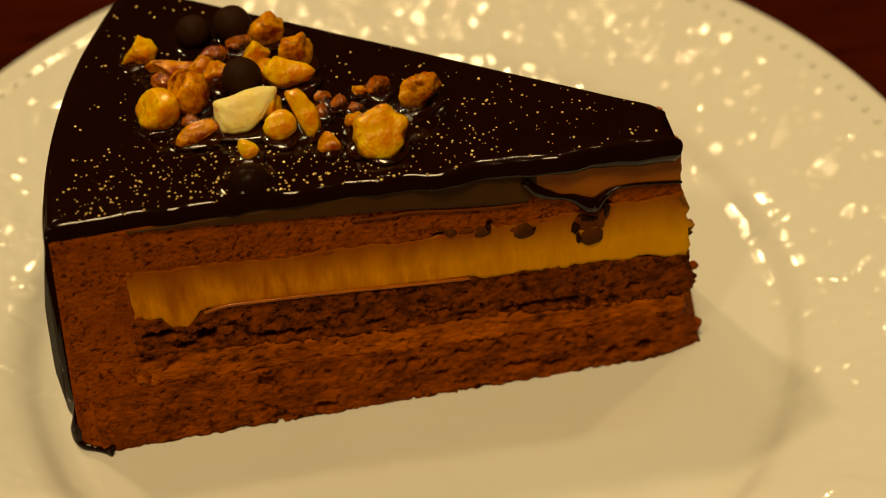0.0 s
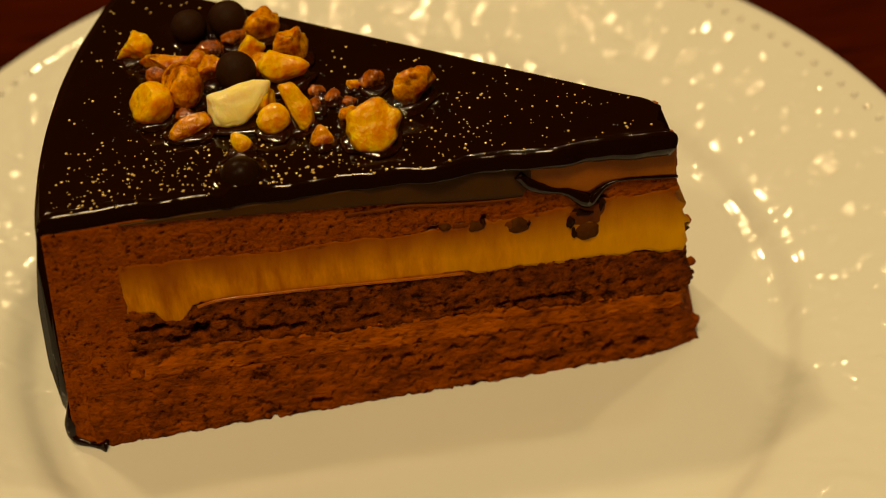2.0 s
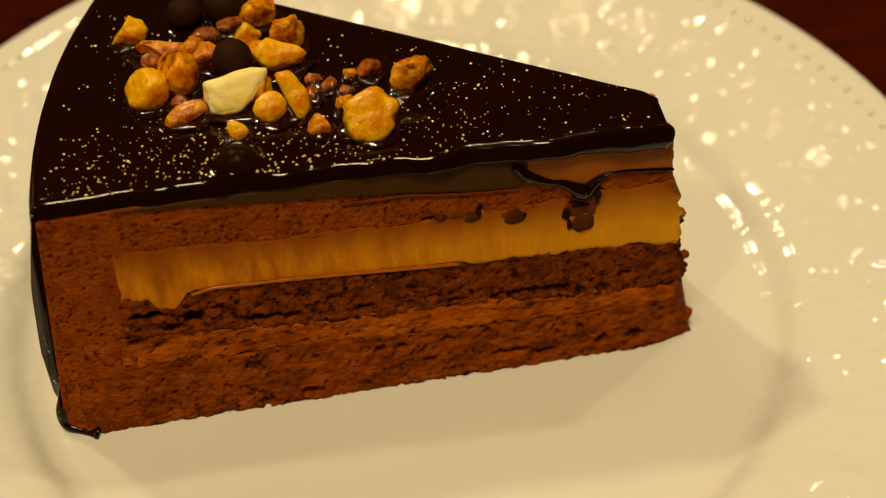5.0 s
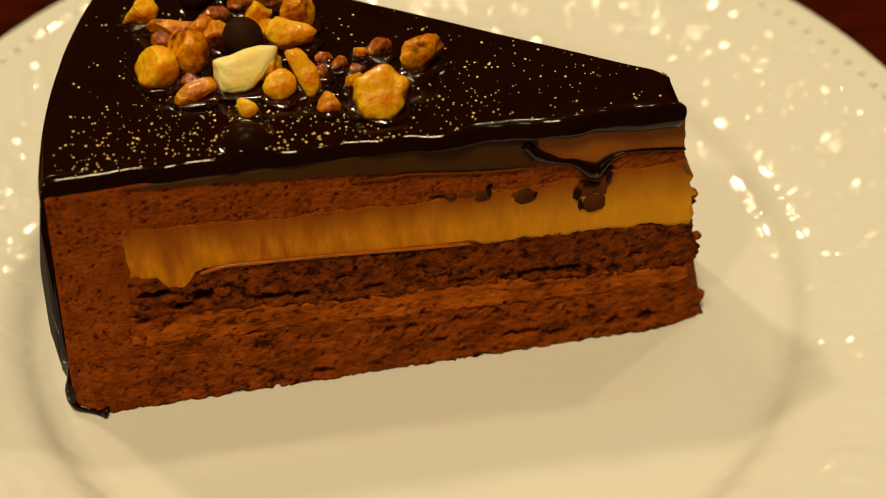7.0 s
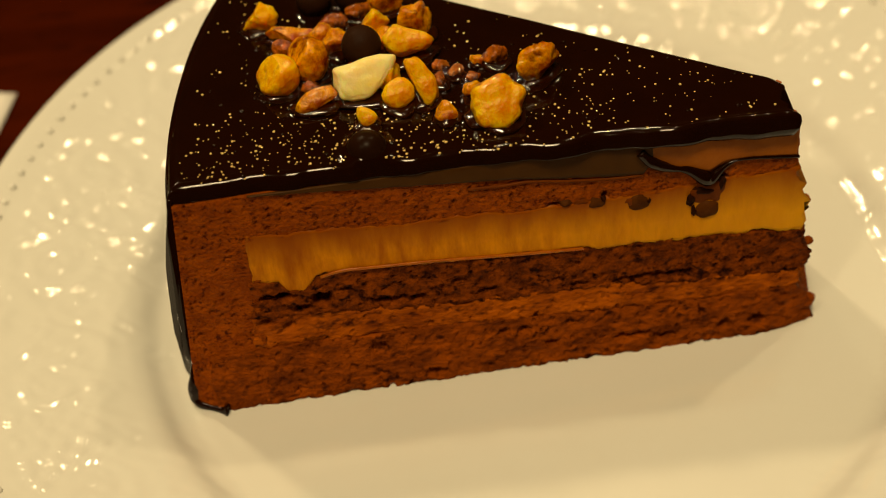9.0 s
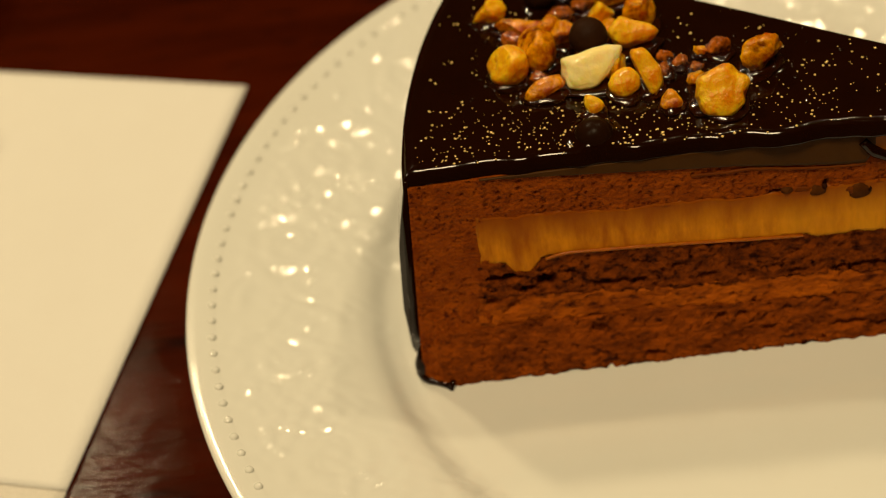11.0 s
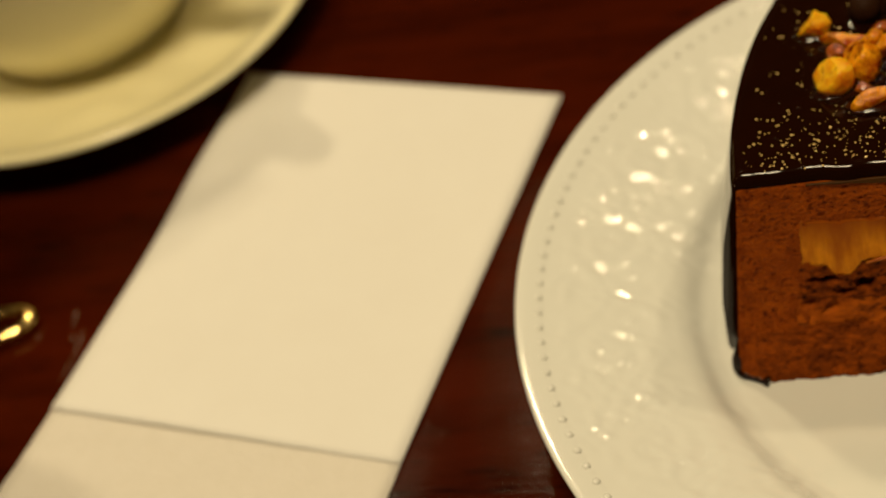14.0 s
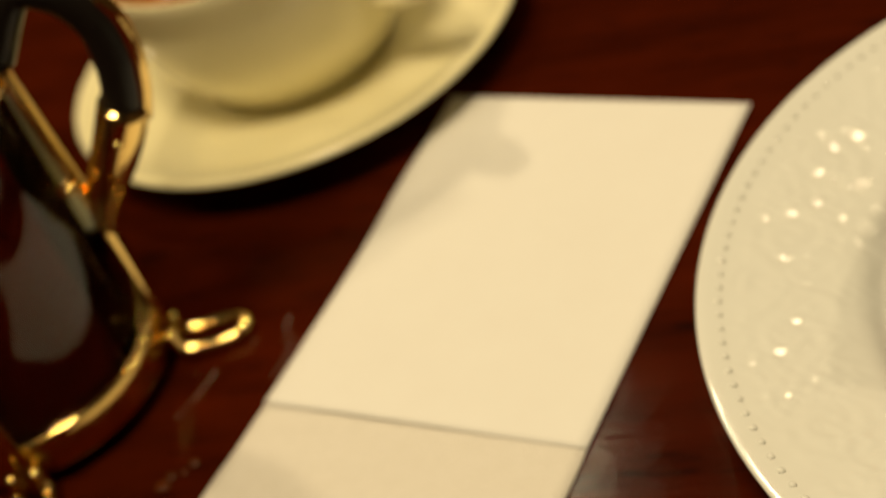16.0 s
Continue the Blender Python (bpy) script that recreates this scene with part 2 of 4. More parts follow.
def tube(points, radii, sides=10, flat=1.0):
    """A rod along points, with rounded ends; flat squeezes it upright."""
    pts = [Vector(p) for p in points]
    sections = []
    u = None
    for i, p in enumerate(pts):
        d = (pts[min(i + 1, len(pts) - 1)] - pts[max(i - 1, 0)]).normalized()
        if u is None:
            u = d.cross(Vector((0, 0, 1)))
            u = u if u.length > 0.1 else Vector((0, 1, 0))
        u = (u - d * u.dot(d)).normalized()
        w = u.cross(d).normalized()
        r = radii[i] if isinstance(radii, (list, tuple)) else radii
        sections.append([tuple(p + r * (math.cos(a) * u + flat * math.sin(a) * w)) for a in [2 * math.pi * k / sides for k in range(sides)]])
    return loft(sections)


def smooth_line(points, steps):
    """A soft line through points (Catmull-Rom)."""
    P = [Vector(p) for p in points]
    P = [2 * P[0] - P[1]] + P + [2 * P[-1] - P[-2]]
    out = []
    for i in range(1, len(P) - 2):
        for k in range(steps):
            t = k / steps
            a, b, c, d = P[i - 1], P[i], P[i + 1], P[i + 2]
            out.append(0.5 * (2 * b + (c - a) * t + (2 * a - 5 * b + 4 * c - d) * t * t + (3 * b - a - 3 * c + d) * t ** 3))
    return out + [P[-2]]


# ---- the room ----
def slab(name, x0, x1, y0, y1, z0, z1, mat, label):
    bm = bmesh.new()
    bmesh.ops.create_cube(bm, size=1)
    for v in bm.verts:
        v.co = ((x0 + x1) / 2 + v.co.x * (x1 - x0), (y0 + y1) / 2 + v.co.y * (y1 - y0), (z0 + z1) / 2 + v.co.z * (z1 - z0))
    return tagged(part(name, bm, mat, smooth=False), label, kind="structure")


slab("floor", -1600, 1600, -1600, 1600, -830, -730, WALL, "dark brown floor of the room")
slab("ceiling", -1600, 1600, -1600, 1600, 1900, 2000, WALL, "plain brown ceiling of the dim room")
slab("wall_north", -1600, 1600, 1600, 1700, -730, 1900, WALL, "plain brown wall of the dim room")
slab("wall_south", -1600, 1600, -1700, -1600, -730, 1900, WALL, "plain brown wall of the dim room")
slab("wall_east", 1600, 1700, -1600, 1600, -730, 1900, WALL, "plain brown wall of the dim room")
slab("wall_west", -1700, -1600, -1600, 1600, -730, 1900, WALL, "plain brown wall of the dim room")

# the table
table = thing("table", 0, 100, -730, "dark red-brown polished wooden table", "table")
bm = bmesh.new()
bmesh.ops.create_cube(bm, size=1)
for v in bm.verts:
    v.co = (v.co.x * 1300, 100 + v.co.y * 900, -16 + v.co.z * 32)
bmesh.ops.bevel(bm, geom=bm.edges[:], offset=3, segments=2, affect="EDGES")
part("tabletop", bm, WOOD, table, "polished dark mahogany top", smooth=False)
for lx, ly in ((-590, -290), (590, -290), (-590, 490), (590, 490)):
    bm = bmesh.new()
    bmesh.ops.create_cube(bm, size=1)
    for v in bm.verts:
        k = 0.7 if v.co.z < 0 else 1.0
        v.co = (lx + v.co.x * 70 * k, ly + v.co.y * 70 * k, -381 + v.co.z * 698)
    bmesh.ops.bevel(bm, geom=bm.edges[:], offset=4, segments=2, affect="EDGES")
    part("leg", bm, WOOD, table, smooth=False)

# ---- the plate ----
PX, PY = 60.1, 15.9


def scroll_relief(th, r):
    """Height of the moulded scrolls of the plate's rim, ten times round."""
    pitch = 2 * math.pi / 10
    u = ((th / pitch) % 1.0 - 0.5) * pitch * 81
    v = r - 81.5
    au = np.abs(u)
    lines = []
    for k in range(46):
        t = k / 45
        a = t * 3.3 * math.pi
        q = 7.2 * (1 - t) + 0.8
        lines.append((11.5 + q * math.cos(a + 2.2), 1.0 + q * math.sin(a + 2.2), 0.55))
    for k in range(16):
        t = k / 15
        lines.append((2 + 7 * t, -8.5 + 3.5 * math.sin(math.pi * t), 0.45))
        lines.append((17 + 7 * t, 8.5 - 12 * t + 5 * t * t, 0.45))
        lines.append((19.5 + 4 * math.sin(2.5 * t), -9 + 9 * t, 0.40))
    for k in range(6):
        a = k * math.pi / 3 + 0.5
        lines.append((3.6 * abs(math.cos(a)), 2.0 + 3.6 * math.sin(a), 0.7))
    h = np.zeros_like(u)
    for x, y, amp in lines:
        h = np.maximum(h, amp * np.exp(-((au - x) ** 2 + (v - y) ** 2) / 2.1))
    rnd = random.Random(12)
    for _ in range(26):
        x, y = rnd.uniform(0, 25), rnd.uniform(-10, 10)
        h = np.maximum(h, rnd.uniform(0.3, 0.6) * np.exp(-((au - x) ** 2 + (v - y) ** 2) / rnd.uniform(1.2, 2.8)))
    return 0.40 * h + 0.10 * np.sin(u * 0.5) * np.exp(-(v / 9) ** 2)


def hammered(x, y):
    """Uneven small dimples of the glaze over the moulding, in loose clumps."""
    a = np.sin(x / 0.95 + 1.9 * np.sin(y / 1.9)) * np.sin(y / 0.88 + 1.9 * np.sin(x / 2.2 + 0.8))
    b = np.sin(x / 0.72 + y / 1.9 + 1.5 * np.sin(y / 1.6)) * np.sin(y / 0.80 - x / 2.3)
    clump = 0.32 + 0.68 * np.clip(0.1 + 1.3 * np.sin(x / 5.3 + 2 * np.sin(y / 8.1)) * np.sin(y / 4.7 + 2 * np.sin(x / 9.3)), 0, 1)
    return (0.085 * a + 0.055 * b) * clump


def turned_dish(name, cx, cy, top, under, steps, parent, relief, r0, r1, fine, dimpled=999):
    """A dish: the top with moulded relief between the radii r0 and r1, and the under side."""
    rs, zs = [p[0] for p in top], [p[1] for p in top]
    radii = []
    for a, b in zip(top, top[1:]):
        n = max(1, int(abs(b[0] - a[0]) / (fine if a[0] >= r0 - 13 and b[0] <= r1 + 2 else 2.5)))
        radii += [a[0] + (b[0] - a[0]) * k / n for k in range(n)]
    radii.append(rs[-1])
    R = np.array(radii)
    Z = np.interp(R, rs, zs)
    for _ in range(3):
        Zs = Z.copy()
        Zs[1:-1] = (Z[:-2] + 2 * Z[1:-1] + Z[2:]) / 4
        Z = np.where(R < rs[-1] - 2, Zs, Z)
    th = 2 * np.pi * np.arange(steps) / steps
    TH, RR = np.meshgrid(th, R, indexing="ij")
    ZZ = np.broadcast_to(Z, TH.shape).copy()
    fade = np.clip((RR - r0) / 3, 0, 1) * np.clip((r1 - RR) / 3, 0, 1)
    ZZ += relief(TH, RR) * fade
    X0, Y0 = RR * np.cos(TH), RR * np.sin(TH)
    wob = np.sin(X0 / 3.1 + 1.3 * np.sin(Y0 / 4.3)) * np.sin(Y0 / 2.7 + 1.7 * np.sin(X0 / 5.1)) + 0.6 * np.sin(X0 / 1.7 - Y0 / 2.3)
    wob += 0.10 * np.sin(X0 / 0.95 + 2 * np.sin(Y0 / 2.2)) * np.sin(Y0 / 1.05 + 2 * np.sin(X0 / 2.6))
    if dimpled < 900:
        ZZ += 0.16 * np.exp(-((RR - 67.5) / 3.6) ** 2) * np.sin(47 * TH + 3 * np.sin(13 * TH)) * (0.6 + 0.4 * np.sin(7 * TH))
    ZZ += hammered(X0, Y0) * np.clip((RR - dimpled) / 5, 0, 1) * np.clip((rs[-1] - 5 - RR) / 3, 0, 1)
    ZZ += 0.044 * wob * np.clip((RR - 54) / 6, 0, 1) * np.clip((rs[-1] - 2 - RR) / 2, 0, 1)
    nr = len(R)
    verts = np.stack([cx + RR * np.cos(TH), cy + RR * np.sin(TH), ZZ], -1).reshape(-1, 3)
    U = np.array(under)
    TU, RU = np.meshgrid(th, U[:, 0], indexing="ij")
    nu = len(U)
    low = np.stack([cx + RU * np.cos(TU), cy + RU * np.sin(TU), np.broadcast_to(U[:, 1], TU.shape)], -1).reshape(-1, 3)
    allv = np.concatenate([verts, low]) * MM
    off = len(verts)
    faces = []
    for i in range(steps):
        j = (i + 1) % steps
        for k in range(nr - 1):
            faces.append((i * nr + k, i * nr + k + 1, j * nr + k + 1, j * nr + k))
        faces.append((i * nr + nr - 1, off + i * nu, off + j * nu, j * nr + nr - 1))
        for k in range(nu - 1):
            faces.append((off + i * nu + k, off + i * nu + k + 1, off + j * nu + k + 1, off + j * nu + k))
    me = bpy.data.meshes.new(name)
    me.from_pydata(allv.tolist(), [], faces)
    me.materials.append(PORCELAIN)
    me.shade_smooth()
    ob = new(name, me)
    ob.parent = parent
    return ob


plate = thing("dessert_plate", PX, PY, 0, "round cream-white porcelain dessert plate with moulded scrolls and a beaded rim", "plate")
turned_dish("dish", PX, PY,
            [(0.2, 8), (58, 8), (62.5, 8.2), (65, 9.2), (67.5, 11.4), (69.5, 12.4), (72, 13.1), (92, 17.4), (95.3, 18.1), (97.5, 18.6), (99.0, 18.9), (99.6, 18.75), (99.8, 18.4)],
            [(99.4, 17.8), (94, 15.6), (72, 10.2), (66, 7), (61, 4.6), (58, 4.2), (57.2, 0.2), (55.4, 0.2), (54.8, 4.2), (0.2, 4.2)],
            1300, plate, scroll_relief, 70.5, 93.5, 0.5, 60)
bm = bmesh.new()
bmesh.ops.create_icosphere(bm, subdivisions=2, radius=0.85)
for v in bm.verts:
    v.co.z *= 0.75
bead = part("bead", bm, PORCELAIN, plate)
for i in range(156):
    ob = bead if i == 0 else bpy.data.objects.new("bead", bead.data)
    if i:
        scene.collection.objects.link(ob)
        ob.parent = plate
    a = 2 * math.pi * (i + 0.35) / 156
    ob.location = ((PX + 95.3 * math.cos(a)) * MM, (PY + 95.3 * math.sin(a)) * MM, 18.05 * MM)

# ---- the slice of cake ----
LEAN = 0.1814
TIPX, TIPY, RAD = 116.0, 10.0, 111.9
LEFT = [(8, 1.9), (13, 1.7), (17.6, 2.0), (33, 3.2), (48, 4.4), (52, 4.4)]
RIGHT = [(8, 108.2), (11, 106.9), (14, 105.4), (17, 104.6), (19, 105.4), (21, 106.3), (24, 105.6), (26.8, 104.7), (31.6, 105.4), (36, 104.2), (39.4, 103.4), (44.4, 102.8), (50, 101.6)]
CARAMEL_TOP = [(12, 40.8), (21.7, 40.1), (30, 39.4), (39, 38.8), (57, 38.5), (66, 38.0), (84, 38.6), (93, 38.9), (104, 39.2)]
CARAMEL_BOT = [(12, 31.8), (18, 31.2), (19.4, 30.8), (20.6, 28.9), (23.4, 28.6), (25.2, 31.0), (29, 31.5), (38, 31.0), (56, 29.7), (74, 28.6), (84, 28.3), (104, 26.8)]
SPONGE_BOT = [(10, 24.6), (23, 23.8), (37, 22.4), (55, 21.3), (70, 21.2), (84, 19.7), (93, 19.2), (106, 19.0)]
CREAM_BOT = [(4, 18.2), (23, 18.6), (37, 18.2), (50, 17.8), (64, 16.9), (84, 16.2), (106, 15.9)]
# cavities: along, height, half width, half height, depth
PITS = [(24.8, 26.2, 1.5, 1.2, 3.0), (21.5, 25.0, 1.6, 0.6, 1.8), (17.5, 27.8, 2.8, 0.6, 1.9), (15, 23, 1.0, 0.6, 1.2), (19, 21.8, 1.0, 0.8, 1.2), (35.5, 24.2, 2.8, 0.55, 1.7),
        (40, 23.9, 1.6, 0.5, 1.4), (78, 21.6, 4.6, 0.45, 1.6), (84, 21.4, 2.5, 0.5, 1.4), (54.0, 15.2, 0.9, 0.6, 1.4), (57.6, 15.2, 0.9, 0.6, 1.2), (97.3, 10.8, 1.2, 0.7, 2.0),
        (91.5, 10.6, 0.9, 0.7, 1.6), (42.0, 9.5, 1.6, 0.8, 1.5), (33, 15.5, 1.3, 0.9, 1.2), (62, 12, 1.2, 0.5, 1.2), (76, 11.0, 3.0, 0.5, 1.6), (81, 10.2, 2.0, 0.4, 1.2),
        (67, 22.0, 1.4, 0.4, 1.2), (52, 23.2, 1.6, 0.4, 1.2), (96, 22, 1.5, 0.4, 1.2), (29, 27.5, 0.8, 0.4, 0.9), (47, 26.0, 0.7, 0.4, 0.8), (85.0, 35.0, 0.8, 1.1, 1.8), (90.8, 38.2, 0.9, 1.2, 1.8),
        (63.5, 38.3, 0.8, 0.5, 1.2), (71.8, 38.6, 0.5, 0.7, 1.4)]


def face_y(x, z):
    """The cut front face: it leans back and swells a little at the foot."""
    swell = 2.1 * min(1, max(0, x) / 5) * min(1, max(0, 108 - x) / 7) * max(0.0, 1 - (z - 8) / 15)
    return LEAN * (z - 8) - swell


def far_y(x):
    """The far side of the slice at a place along it: the outer arc, then the straight far cut."""
    line = 59.8 - 0.636 * (x - 32.6)
    q = RAD ** 2 - (x - TIPX) ** 2
    return min(line, TIPY + math.sqrt(max(q, 0.0)))


def slide(x, z, rag):
    """Foot wider than the top at the outer side, torn edge at the fork cut."""
    s = max(0.0, min(1.0, x / 101.5))
    return x + (curve_at(LEFT, z) - 4.1) * (1 - s) + (curve_at(RIGHT, z) - 101.5 + rag) * s ** 14


def pit(x, z):
    d = 0.0
    for px, pz, w, h, deep in PITS:
        e = ((x - px) / w) ** 2 + ((z - pz) / h) ** 2 + 0.9 * n3(x, 3, z, 0.9)
        if e < 1.6:
            d = max(d, deep * min(1.0, 1.6 - e))
    return d


def columns(x0, step):
    """Places along the slice, denser where the outer arc begins."""
    xs = [TIPX - RAD * math.cos(radians(a)) for a in np.linspace(0.3, 17, 30)]
    xs = [x for x in xs if x > x0] if x0 < 6 else []
    start = xs[-1] if xs else x0
    n = int((101.5 - start) / step)
    return xs + [start + (101.5 - start) * (k + 1) / n for k in range(n)] if xs else [x0 + (101.5 - x0) * k / n for k in range(n + 1)]


def layer(name, mat, x0, low, high, proud, crumb, pores, seed, label, wave=0.3, hollow=False, back=0.0):
    """One layer of the slice, a solid from the cut face to the far side."""
    sections = []
    nz = max(6, int((high(50) - low(50)) / 0.42))
    for x in columns(x0, 0.42):
        zl = low(x) + wave * n3(x, seed, 1, 3.1) + 0.5 * wave * n3(x, seed, 5, 0.9)
        zh = high(x) + wave * n3(x, seed, 9, 3.7) + 0.5 * wave * n3(x, seed, 2, 1.0)
        ring = []
        for k in range(nz + 1):
            z = zl + (zh - zl) * k / nz
            rag = 1.7 * n3(3, seed, z, 2.0) + 1.0 * n3(8, seed, z, 0.8)
            xx = slide(x, z, rag)
            if x0 > 6:
                xx += (0.7 * n3(1, seed, z, 2.3) + 0.25 * n3(4, seed, z, 0.8)) * math.exp(-(x - x0) / 2.5)
            y = face_y(xx, z) - proud
            g = n3(xx, seed, z, 1.4) + 0.6 * n3(xx, seed + 7, z, 0.65)
            y -= crumb * g
            if pores:
                p = n3(xx * 0.9, seed + 20, z * 1.1, 0.66)
                y += pores * max(0.0, p - 0.30) * 2.4
                y += pit(xx, z)
            if hollow and x > 16.6 and z < curve_at(CARAMEL_TOP, x) - 0.8:
                y += 4
            ring.append((xx, y, z))
        yb = max(far_y(x) - back, ring[0][1] + 0.6, ring[-1][1] + 0.6)
        ring.append((ring[-1][0], yb, zh))
        ring.append((ring[0][0], yb, zl))
        sections.append(ring)
    ob = part(name, loft(sections), mat, cake, label)
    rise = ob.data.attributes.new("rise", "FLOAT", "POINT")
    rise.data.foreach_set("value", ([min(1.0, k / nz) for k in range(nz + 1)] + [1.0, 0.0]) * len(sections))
    return ob


cake = thing("chocolate_cake_slice", 0, 0, 8, "wedge of layered chocolate cake with dark glaze, tip cut off", "cake slice")
layer("mousse", MOUSSE, 2, lambda x: 8.2, lambda x: 47.9, 0.0, 0.12, 0.75, 11, "brown chocolate mousse with small pores", wave=0.12, hollow=True)
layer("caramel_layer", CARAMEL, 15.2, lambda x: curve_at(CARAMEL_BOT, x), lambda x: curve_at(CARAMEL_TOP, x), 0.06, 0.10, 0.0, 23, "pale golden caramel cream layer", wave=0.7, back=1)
layer("upper_sponge", SPONGE, 14.6, lambda x: curve_at(SPONGE_BOT, x), lambda x: curve_at(CARAMEL_BOT, x) - 0.05, 0.10, 0.38, 0.9, 37, "dark crumbly chocolate sponge", wave=0.5, back=1.2)
layer("cream_filling", FILLING, 14.4, lambda x: curve_at(CREAM_BOT, x), lambda x: curve_at(SPONGE_BOT, x) + 0.1, 0.05, 0.26, 0.7, 41, "lighter chocolate cream between the sponges", wave=0.6, back=1.5)
layer("lower_sponge", SPONGE_LOW, 7.0, lambda x: 8.0 + max(0, 0.45 * n3(x, 4, 4, 2.4)), lambda x: curve_at(CREAM_BOT, x) + 0.1, 0.22, 0.36, 0.9, 53, "moist chocolate sponge base", wave=0.45, back=1.8)

# toppings: along, across, height of centre, half sizes, turn, kind
NUTS = [
    (20.8, 44.6, 52.2, 2.5, 2.0, 2.0, 20, "gold"), (25.8, 40.2, 51.6, 3.4, 1.5, 1.5, -15, "orange"), (32.9, 41.0, 51.8, 2.3, 1.7, 1.6, 30, "brown"),
    (43.0, 45.0, 52.6, 3.2, 2.2, 2.4, 10, "orange"), (39.5, 39.0, 53.2, 2.2, 1.8, 2.6, 40, "gold"), (46.2, 38.0, 53.0, 2.8, 2.4, 2.5, -30, "orange"),
    (44.4, 32.6, 53.4, 4.1, 2.6, 2.3, -22, "gold"), (28.1, 31.4, 53.0, 2.6, 3.1, 3.4, 15, "orange"), (23.0, 28.6, 52.7, 3.0, 2.7, 2.9, -20, "gold"),
    (32.2, 35.6, 52.4, 2.2, 2.0, 1.9, 0, "orange"), (36.7, 24.6, 53.3, 5.2, 2.7, 2.5, 14, "pale"), (41.6, 21.4, 52.4, 2.5, 2.3, 2.2, 10, "gold"),
    (45.4, 22.4, 52.9, 2.0, 3.2, 2.8, -14, "gold"), (28.4, 22.7, 51.9, 3.4, 1.6, 1.7, 0, "orange"), (36.1, 17.2, 51.8, 1.7, 1.5, 1.8, 20, "gold"),
    (48.6, 16.0, 51.6, 1.8, 1.3, 1.7, 0, "orange"), (56.2, 15.2, 52.9, 4.1, 2.9, 3.2, 25, "gold"), (53.4, 20.4, 51.8, 1.4, 1.5, 1.4, 0, "orange"),
    (64.2, 23.2, 52.7, 3.4, 2.2, 2.9, 35, "orange"), (58.2, 27.7, 51.7, 1.9, 1.6, 1.5, 0, "brown"), (55.5, 28.2, 51.2, 1.2, 1.0, 0.9, 0, "orange"),
    (24.6, 36.4, 51.7, 1.9, 1.7, 1.6, 10, "brown"), (48.6, 24.2, 51.3, 1.3, 1.2, 1.1, 0, "brown"), (51.4, 25.8, 51.2, 1.2, 1.1, 1.0, 0, "brown"), (53.6, 24.0, 51.1, 1.2, 1.0, 0.9, 0, "brown"),
    (30.0, 37.6, 52.4, 2.2, 1.9, 2.0, 10, "orange"), (37.4, 43.6, 51.6, 2.1, 1.6, 1.5, 20, "brown"), (40.6, 35.4, 52.0, 1.8, 1.6, 1.8, 0, "orange"),
    (34.2, 29.2, 51.6, 1.7, 1.5, 1.4, 15, "brown"), (40.2, 25.6, 52.6, 1.9, 1.9, 2.2, -10, "gold"), (49.2, 27.6, 51.2, 1.3, 1.2, 1.0, 0, "brown"), (28.0, 26.6, 51.2, 1.5, 1.3, 1.1, 0, "brown"),
]
PEARLS = [(30.2, 47.6, 52.4, 3.0, False), (36.8, 47.4, 53.0, 3.3, False), (36.9, 31.6, 54.4, 3.3, False), (35.3, 11.6, 50.0, 3.3, True)]
TOP = 50.2


def front_lip(x):
    """The glaze's front edge, hanging over the cut a little more towards the narrow end."""
    return 7.7 - 2.6 * (x / 100) ** 1.3 + 0.55 * n3(x, 60, 0, 7) + 0.28 * n3(x, 61, 0, 2.6) - 0.5 * math.exp(-((x - 64) / 4) ** 2)


def lip_low(x):
    return curve_at([(0, 47.9), (23, 47.8), (57, 47.7), (66, 47.6), (80, 47.3), (90, 46.9), (102, 46.3)], x) + 0.15 * n3(x, 70, 0, 3)


def glaze_height(x, y, edge):
    """The glaze's surface: rounded at its edges, drawn up round whatever sits in it."""
    r = 2.1
    z = TOP + 0.10 * n3(x, y, 3, 14) + 0.03 * n3(x, y, 8, 4) + 0.26 * n3(x, y, 5, 3.2) * math.exp(-max(0.0, y - 6) / 3)
    if edge < r:
        z -= r * (1 - edge / r) ** 2.2
    for cx, cy, cz, a, b, c, turn, kind in NUTS:
        dx, dy = x - cx, y - cy
        if abs(dx) < a + 2.5 and abs(dy) < b + 3.5:
            d = math.hypot(dx / a, dy / b)
            z += 0.75 * math.exp(-max(0.0, d - 0.85) * 0.5 * (a + b) / 0.55)
    for cx, cy, cz, a, wet in PEARLS:
        d = math.hypot(x - cx, y - cy)
        if d < a + 3:
            z += (0.9 if wet else 0.7) * math.exp(-max(0.0, d - a * (0.95 if wet else 0.8)) / 0.8)
    z += 0.7 * math.exp(-((x - 92) / 7) ** 2 - ((y - 6.8) / 0.9) ** 2)
    return z


